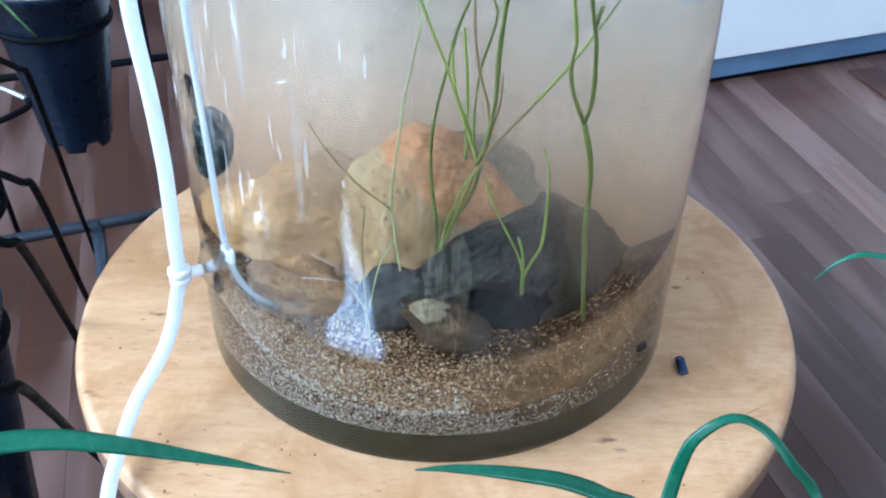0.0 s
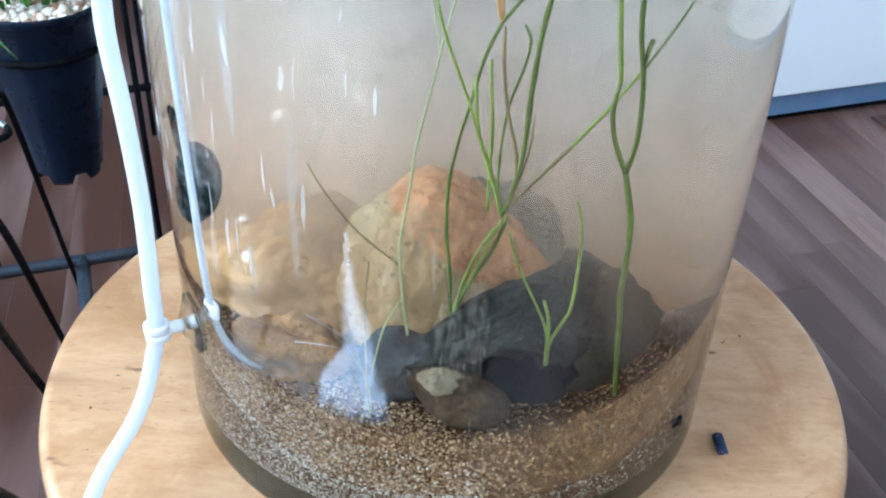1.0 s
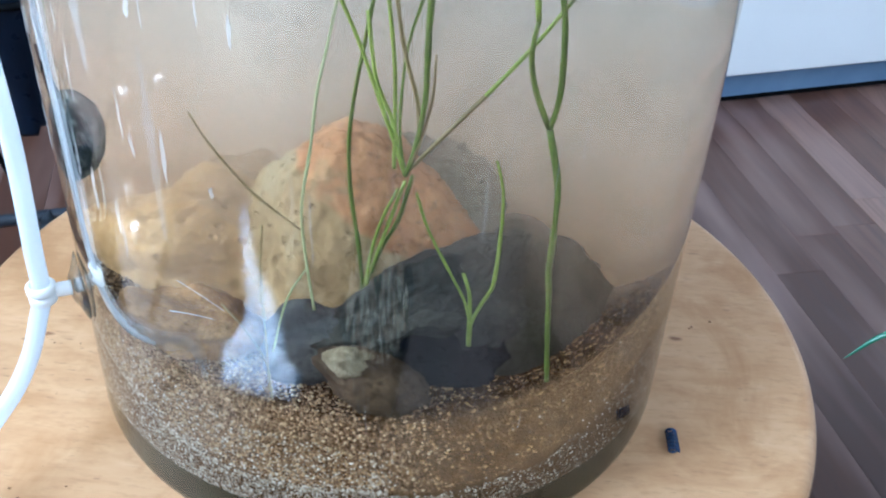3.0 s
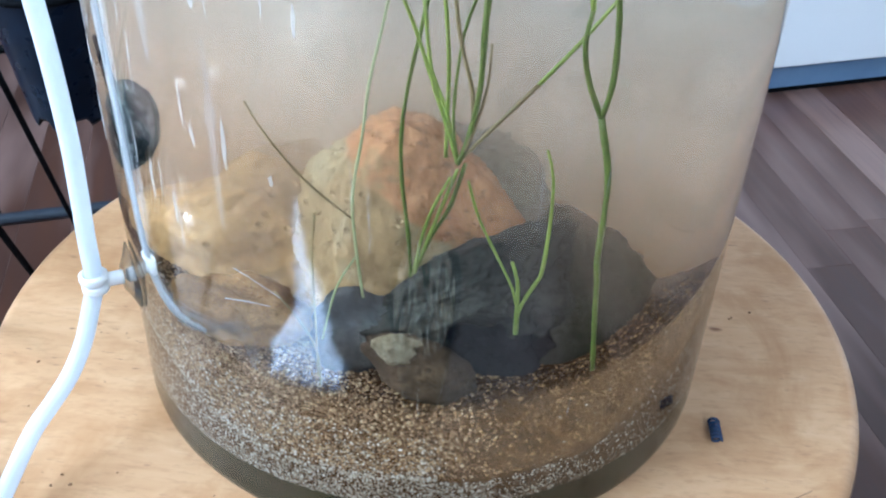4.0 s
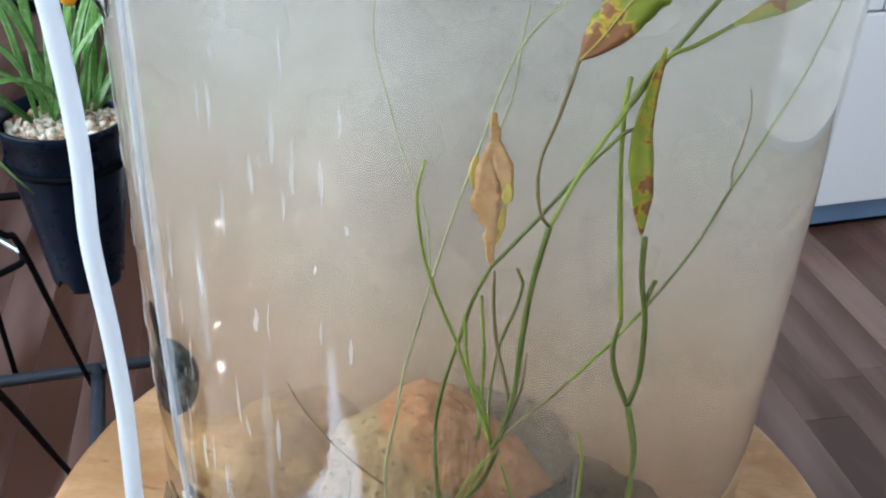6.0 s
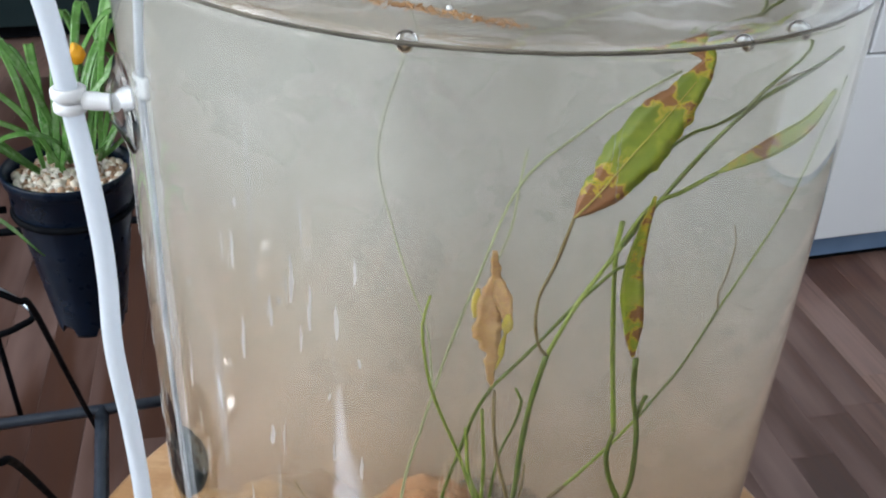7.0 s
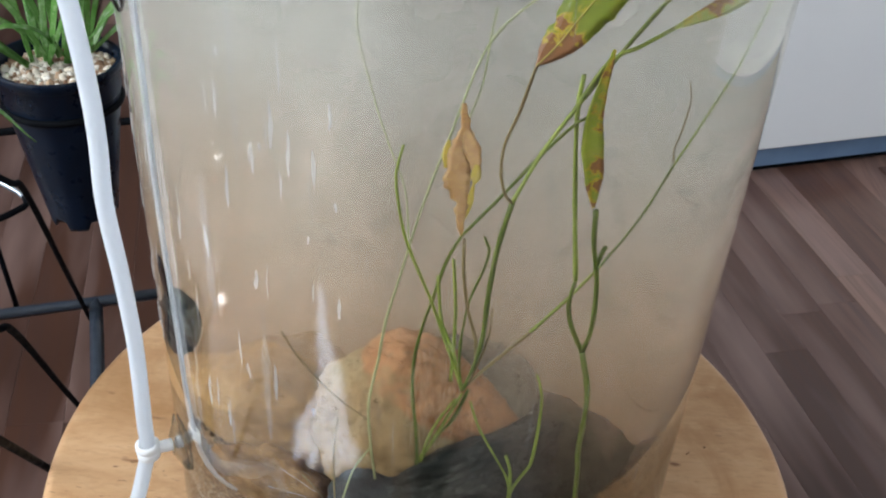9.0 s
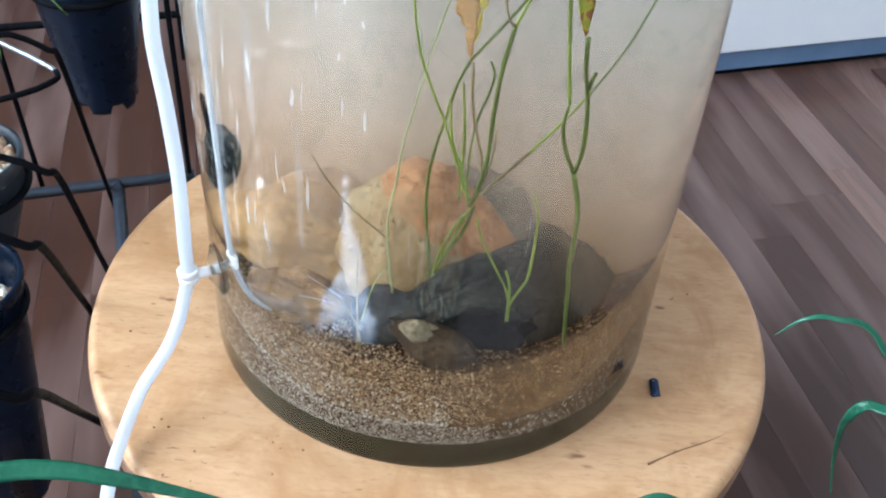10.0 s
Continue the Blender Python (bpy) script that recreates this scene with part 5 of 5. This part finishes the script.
def scum(rnd):
    t = rnd.random()
    return T(-0.040 + 0.050 * t + rnd.gauss(0, 0.0015), -0.091 - 0.018 * t + rnd.gauss(0, 0.0016), LEVEL + 0.0022)


stuff("surface_scum", chips(520, 5, scum, (0.00018, 0.0005)), DEBRIS, T(-0.02, -0.1, LEVEL), "brown flecks of scum on the water", "scum")

# ---- plant stand ----
stand = thing("plant_stand", (-0.36, 0.30, 0.0), "black wire plant stand with slanting struts and loops", "plant stand")
drop = Vector((-0.0846, 0.2283, -0.318))
for x, y, z in ((-0.2640, 0.1180, 0.0930), (-0.2150, -0.0150, 0.0930), (-0.1770, -0.1180, 0.1290), (-0.1436, -0.2090, 0.1340)):
    top = T(x, y, z)
    back = top - U * 0.16 + N * 0.01
    bend = top - U * 0.022 + Vector((0, 0, 0.006))
    part("strut", sweep([back + Vector((0, 0, 0.008)), bend - U * 0.02 + Vector((0, 0, 0.002)), bend, top - U * 0.004 - Vector((0, 0, 0.006)), top + drop * 0.08, top + drop * 0.5, top + drop * 1.02], 0.0021, None, 10, 0.006), BLACK, stand)
foot = T(-0.330, 0.325, -0.180)
part("front_bar", sweep([foot - U * 0.45, foot - U * 0.2, foot + U * 0.075], 0.0062, None, 4, 0.05), FRAME, stand, "grey lacquered flat bar")
part("side_bar", sweep([foot, foot - N * 0.25, foot - N * 0.62], 0.0062, None, 4, 0.05), FRAME, stand, "grey lacquered flat bar")
part("back_bar", sweep([foot - U * 0.45 + N * 0.36, foot + N * 0.36, foot + U * 0.12 + N * 0.36], 0.005, None, 8, 0.05), BLACK, stand)
for q in (foot + U * 0.07, foot - U * 0.40):
    part("post", sweep([Vector((q.x, q.y, 0.001)), q, q + Vector((0.0, 0.0, 0.12)), q + N * 0.03 + Vector((0, 0, 0.30))], 0.0026, None, 10, 0.03), BLACK, stand)
for q in (foot + U * 0.09 + N * 0.36, foot - U * 0.02 + N * 0.36, foot - U * 0.40 + N * 0.36):
    part("post", sweep([Vector((q.x, q.y, 0.001)), q, q + Vector((0.0, 0.0, 0.12)), q - N * 0.05 + Vector((0, 0, 0.34))], 0.0030, None, 10, 0.03), BLACK, stand)
for q in (foot - N * 0.6, foot - N * 0.3):
    part("leg", sweep([Vector((q.x, q.y, 0.001)), q], 0.005, None, 8, 0.05), FRAME, stand)
part("loop", sweep(V((-0.360, 0.222, 0.030), (-0.331, 0.210, 0.026), (-0.310, 0.199, 0.024), (-0.304, 0.194, 0.024)), 0.0021, None, 8, 0.004), STEEL, stand, "bare shiny wire loop")
part("loop", sweep(V((-0.304, 0.194, 0.024), (-0.300, 0.187, 0.023), (-0.304, 0.180, 0.022), (-0.316, 0.168, 0.020), (-0.345, 0.150, 0.018), (-0.40, 0.13, 0.016)), 0.0024, None, 8, 0.004), BLACK, stand)
part("pot_ring", lathe([(0.0490 + 0.0032 * math.cos(k * math.pi / 4), 0.012 + 0.0032 * math.sin(k * math.pi / 4)) for k in range(8)], T(-0.345, 0.370, 0), 40, True), BLACK, stand)
part("ring_arm", sweep([T(-0.345, 0.370, 0.012) - U * 0.055, T(-0.345, 0.370, 0.012) - U * 0.2], 0.0032, None, 8, 0.03), BLACK, stand)
part("ring_arm", sweep([T(-0.345, 0.370, 0.012) + N * 0.055, T(-0.345, 0.370, 0.012) + N * 0.30], 0.0032, None, 8, 0.03), BLACK, stand)


# ---- pots ----
def pot_ring(c, r, z):
    return lathe([(r + 0.0024 * math.cos(k * math.pi / 4), z + 0.0024 * math.sin(k * math.pi / 4)) for k in range(8)], c, 40, True)


for x, y, r, z in ((-0.310, 0.042, 0.0425, 0.026), (-0.292, -0.030, 0.0425, -0.014)):
    part("pot_ring", pot_ring(T(x, y, 0), r, z), BLACK, stand)
    part("ring_arm", sweep([T(x, y, z) - U * (r + 0.001), T(x, y, z) - U * (r + 0.1)], 0.0024, None, 8, 0.03), BLACK, stand)
part("post", sweep([T(-0.406, 0.320, -0.195), T(-0.411, 0.318, -0.08), T(-0.4155, 0.316, 0.06)], 0.0026, None, 8, 0.03), BLACK, stand)


def pot(name, at, r, low, high, material, label, fill=0.012, feet=True):
    c = T(at[0], at[1], 0)
    root = thing(name, T(at[0], at[1], low), label, "plant pot")
    b = r * 0.56
    prof = [(0, low + 0.006), (b * 0.7, low + 0.006), (b * 0.95, low + 0.002), (b, low), (b + 0.001, low + 0.003),
            (r * 0.93, high - 0.030), (r * 0.95, high - 0.028), (r * 0.955, high - 0.012), (r, high - 0.010), (r * 1.03, high - 0.004), (r * 1.03, high - 0.001), (r * 1.01, high),
            (r * 0.95, high - 0.001), (r * 0.92, high - 0.012), (b * 0.9, low + 0.009), (0, low + 0.009)]
    bm = lathe(prof, c, 56)
    if feet:
        for v in bm.verts:  # scalloped drain slots round the foot
            if v.co.z < c.z + low + 0.0045 and (v.co - c).xy.length > b * 0.85:
                a = math.atan2(v.co.y - c.y, v.co.x - c.x)
                v.co.z += 0.008 * (1 if math.sin(a * 6 + 0.6) > 0.2 else 0)
    part("shell", bm, material, root)
    part("soil", lathe([(0, high - fill - 0.004), (r * 0.9, high - fill - 0.006), (r * 0.88, high - fill - 0.02), (0, high - fill - 0.02)], c, 32), MUD, root)

    def place(rnd):
        a, q = rnd.uniform(0, 2 * math.pi), r * 0.86 * math.sqrt(rnd.random())
        return c + Vector((q * math.cos(a), q * math.sin(a), high - fill + rnd.uniform(-0.003, 0.002)))

    verts, faces = chips(460, int(r * 1e4), place, (0.0028, 0.0060))
    me = bpy.data.meshes.new("pebble_layer")
    o = where(root)
    me.from_pydata([tuple(Vector(v) - o) for v in verts], [], faces)
    me.polygons.foreach_set("use_smooth", [True] * len(faces))
    me.materials.append(PEBBLES)
    ob = new("pebble_layer", me)
    ob.parent = root
    tagged(ob, "layer of white and brown pebbles", kind="stuff")
    return root


pot("nursery_pot", (-0.345, 0.370), 0.053, -0.110, 0.050, POT, "tapered black nursery pot filled with pale pebbles")
pot("slate_pot", (-0.310, 0.042), 0.042, -0.029, 0.050, POT_GREY, "slate-grey pot with white pebbles on the stand", 0.008)
pot("low_black_pot", (-0.292, -0.030), 0.044, -0.19, 0.010, POT, "deep black nursery pot low on the stand", 0.034)


def strap_plant(name, at, blades, material, label, flower=None):
    root = thing(name, at, label, "plant")
    for pts, w in blades:
        part("leaf", blade(pts, [w * q for q in (0.6, 0.9, 1.0, 1.0, 0.85, 0.5, 0.06)], (0.1, -0.35, 1), 0.0008, 0.35, 0.008, 0.05), material, root)
    if flower:
        bm = boulder(flower, (0.0062, 0.005, 0.0092), 3.3, 3, 0.25, 0.1)
        part("flower", bm, FLOWER, root, "small yellow flower")
    return root


rnd = random.Random(11)
tufts = []
crown = T(-0.349, 0.386, 0.042)
for k in range(22):  # fans of leaves, the outer ones arching over the rim
    a = radians(-20 + k * 137.5 + rnd.uniform(-12, 12))
    outer = k % 5 < 3
    if math.sin(a) < -0.35 and math.cos(a) > -0.6:
        outer, a = False, a + 2.4
    reach, rise = (rnd.uniform(0.10, 0.18), rnd.uniform(0.035, 0.085)) if outer else (rnd.uniform(0.08, 0.17), rnd.uniform(0.08, 0.16))
    d = Vector((math.cos(a), math.sin(a), 0))
    c = crown + Vector((rnd.uniform(-0.018, 0.018), rnd.uniform(-0.018, 0.018), 0))
    tufts.append(([c + d * 0.006, c + d * reach * 0.3 + Vector((0, 0, rise * 0.75)), c + d * reach * 0.65 + Vector((0, 0, rise)), c + d * reach + Vector((0, 0, rise * rnd.uniform(-0.4, 0.6)))], rnd.uniform(0.0055, 0.0095)))
for x, y in ((-0.398, 0.322), (-0.415, 0.330), (-0.430, 0.350)):
    tufts.append(([crown + Vector((-0.02, -0.02, 0)), T(x, y, 0.095), T(x + 0.004, y - 0.030, 0.055), T(x - 0.003, y - 0.026, -0.03)], rnd.uniform(0.008, 0.012)))
strap_plant("strap_leaved_plant", T(-0.345, 0.374, 0.04), tufts, LEAF_POT, "strap-leaved green plant in a black pot", T(-0.3145, 0.350, 0.1560))
rnd = random.Random(12)
tufts = []
crown = T(-0.345, 0.058, 0.043)
for k in range(7):
    a = radians(60 + k * 34 + rnd.uniform(-10, 10))
    d = Vector((math.cos(a), math.sin(a), 0))
    tufts.append(([crown, crown + d * 0.05 + Vector((0, 0, 0.09)), crown + d * 0.10 + Vector((0, 0, 0.085)), crown + d * 0.135 + Vector((0, 0, 0.04))], rnd.uniform(0.008, 0.012)))
strap_plant("arching_plant", T(-0.345, 0.058, 0.043), tufts, LEAF_POT, "green arching strap-leaved plant in a slate pot")

# ---- the plant in front of the stool ----
front = thing("front_plant", (0.03, -0.46, 0.10), "blue-green strap-leaved plant standing before the stool", "plant")
base = Vector((0.03, -0.46, 0.105))


def by_length(points, widths, count=48):
    """Widths at even steps along a line, from those at its points."""
    far = [0.0]
    for p, q in zip(points, points[1:]):
        far.append(far[-1] + (q - p).length)
    out = []
    for k in range(count):
        d = far[-1] * k / (count - 1)
        i = min(max(0, sum(f <= d for f in far) - 1), len(points) - 2)
        out.append(widths[i] + (widths[i + 1] - widths[i]) * min(1.0, (d - far[i]) / max(1e-6, far[i + 1] - far[i])))
    return out


for pts, w in (
    (V((-0.0397, -0.270, 0.1576), (-0.0479, -0.270, 0.1595), (-0.0568, -0.270, 0.1619), (-0.0670, -0.270, 0.1641), (-0.0771, -0.270, 0.1664), (-0.0887, -0.270, 0.1684), (-0.1003, -0.270, 0.1695), (-0.1151, -0.272, 0.1696), (-0.128, -0.278, 0.167), (-0.140, -0.310, 0.150), (-0.100, -0.400, 0.06)), (0.0003, 0.0015, 0.0026, 0.0038, 0.0047, 0.0055, 0.0060, 0.0064, 0.0066, 0.0068, 0.007)),
    (V((-0.0061, -0.270, 0.1596), (0.0023, -0.270, 0.1602), (0.0130, -0.270, 0.1595), (0.0238, -0.270, 0.1578), (0.0347, -0.270, 0.1553), (0.0460, -0.271, 0.1505), (0.0579, -0.276, 0.1435), (0.062, -0.310, 0.12), (0.050, -0.40, 0.02)), (0.0005, 0.0023, 0.0036, 0.0044, 0.0048, 0.0050, 0.0054, 0.006, 0.007)),
    (V((0.0580, -0.285, 0.138), (0.0625, -0.273, 0.150), (0.0655, -0.268, 0.1605), (0.0690, -0.266, 0.1690), (0.0775, -0.265, 0.1755), (0.0860, -0.267, 0.1735), (0.0935, -0.272, 0.1660), (0.1030, -0.279, 0.1530), (0.106, -0.32, 0.13), (0.08, -0.42, 0.01)), (0.0042, 0.0042, 0.0038, 0.0030, 0.0026, 0.0029, 0.0034, 0.0038, 0.0045, 0.006)),
    (V((0.159, -0.122, 0.111), (0.168, -0.123, 0.1225), (0.180, -0.125, 0.1265), (0.202, -0.130, 0.118), (0.222, -0.18, 0.075), (0.16, -0.36, -0.03)), (0.0005, 0.0020, 0.0028, 0.0036, 0.005, 0.007)),
    (V((0.194, -0.160, 0.050), (0.187, -0.160, 0.077), (0.184, -0.161, 0.102), (0.191, -0.166, 0.116), (0.205, -0.19, 0.112), (0.20, -0.28, 0.04), (0.13, -0.40, -0.06)), (0.0006, 0.0030, 0.0044, 0.0050, 0.0054, 0.006, 0.007)),
):
    pts = pts + [base + Vector((0, 0, 0.03)), base]
    part("leaf", blade(pts, by_length(pts, list(w) + [w[-1], w[-1]]), (0.05, -0.5, 1), 0.0008, 0.3, 0.0018), LEAF_NEAR, front)
# out of view; added so that its sunlit length is mirrored as a thin line
part("dry_leaf", blade([base, Vector((-0.05, -0.46, 0.20)), Vector((-0.16, -0.455, 0.240)), Vector((-0.254, -0.472, H)), Vector((-0.36, -0.497, H + 0.002)), Vector((-0.465, -0.520, H)), Vector((-0.54, -0.54, 0.235))], [0.0012, 0.0018, 0.0026, 0.0030, 0.0030, 0.0026, 0.001], (0, 0, 1), 0.0006, 0.15, 0.008, 0.1), LEAF_DRY, front, "unseen dry whitish leaf added for its line of reflection in the jar")
pot("front_pot", (0.03, -0.46), 0.085, -0.2455, -0.135, POT, "black pot on the floor before the stool", 0.012, False)

# ---- floor strips ----
STRIP = Vector((0.255, -0.967, 0)).normalized()
ACROSS = Vector((0.967, 0.255, 0)).normalized()
SW = 0.0500
plank_meshes = {}


def plank_mesh(length):
    if length not in plank_meshes:
        bm = bmesh.new()
        c, w, l = 0.00025, SW * 0.5 - 0.00008, length * 0.5 - 0.00008
        lo = [bm.verts.new((x, y, -0.0035)) for x, y in ((-w, -l), (w, -l), (w, l), (-w, l))]
        mid = [bm.verts.new((x, y, -c)) for x, y in ((-w, -l), (w, -l), (w, l), (-w, l))]
        top = [bm.verts.new((x, y, 0)) for x, y in ((-w + c, -l + c), (w - c, -l + c), (w - c, l - c), (-w + c, l - c))]
        bm.faces.new(top)
        for a, b in ((lo, mid), (mid, top)):
            for i in range(4):
                j = (i + 1) % 4
                bm.faces.new((a[i], a[j], b[j], b[i]))
        plank_meshes[length] = finish(bm, "plank", FLOOR, False)
    return plank_meshes[length]


SHADE_TONES = {8: 0.18, 9: 0.42, 10: 0.50, 11: 0.98, 12: 0.50, 13: 0.72, 7: 0.12, 6: 0.22, 5: 0.08, 4: 0.15, 3: 0.05, 14: 0.95, 15: 0.45}  # strip tones, with the stool's shade and the light beyond put in
rnd = random.Random(3)
angle = math.atan2(ACROSS.y, ACROSS.x)
for k in range(-16, 24):
    s = -1.0 + rnd.uniform(0, 0.4)
    while s < 1.15:
        length = rnd.choice((0.34, 0.46, 0.58, 0.70))
        mid = ACROSS * (0.033 + SW * (k + 0.5)) - STRIP * (s + length / 2)
        s += length
        n, u = mid.dot(N), mid.dot(U)
        if u < u0 + 0.3 or n > 1.9 or n < -1.2 or u > 1.7:
            continue
        if n > 0.64 and u > 0.06 or (-0.5 < n < -0.35 and u > 0.3):
            continue
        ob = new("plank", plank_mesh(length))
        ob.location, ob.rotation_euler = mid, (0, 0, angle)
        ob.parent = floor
        # strips on the left darkened too, for the plant stand's shade
        tone = SHADE_TONES.get(k, rnd.random() * (0.25 if k < 3 else 1.0)) + rnd.uniform(-0.07, 0.07)
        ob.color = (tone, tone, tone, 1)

# ---- sheet and pebbles beside the stool, in the strip of sun, added for reflections ----
def crumpled(edge, z):
    """A thin creased sheet lying on the floor."""
    bm = slab(edge, z, z + 0.0008)
    bmesh.ops.triangulate(bm, faces=[f for f in bm.faces if len(f.verts) > 4])
    bmesh.ops.subdivide_edges(bm, edges=bm.edges[:], cuts=5, use_grid_fill=True)
    for v in bm.verts:
        v.co.z += 0.004 * abs(noise.noise(v.co * 22)) + 0.002 * abs(noise.noise(v.co * 60))
    return bm


def outset(edge, far):
    """The outline moved outwards."""
    flat = [Vector(p) for p in edge]
    turn = sum(p.x * q.y - p.y * q.x for p, q in zip(flat, flat[1:] + flat[:1]))
    out = []
    for a, b, c in zip(flat[-1:] + flat[:-1], flat, flat[1:] + flat[:1]):
        d = ((b - a).normalized() + (c - b).normalized()).normalized()
        out.append(tuple(b + Vector((d.y, -d.x)) * (far if turn > 0 else -far)))
    return out


# unseen sheet, added so that the glass mirrors a bright patch
single("plastic_sheet", crumpled(outset(SHEET_EDGE, 0.007), 0.001), SHEET, (-0.3, -0.45, 0.001), "unseen crumpled whitish sheet added on the floor to be mirrored in the jar", "sheet", smooth=False)

# unseen pale pebbles, added to make the small bright smears in the glass
for x, y, r in ((-0.613, -0.132, 0.017), (-0.685, -0.135, 0.014), (-0.90, -0.225, 0.018), (-0.86, -0.46, 0.018), (-0.80, -0.23, 0.012), (-0.72, -0.655, 0.016)):
    single("white_pebble", boulder((x, y, 0.006), (r, r * 0.8, 0.008), r * 300, 3, 0.15, 0.05), WHITE, (x, y, 0.0), "unseen whitish pebble added on the floor to be mirrored in the jar", "pebble", "white pebbles on the floor")
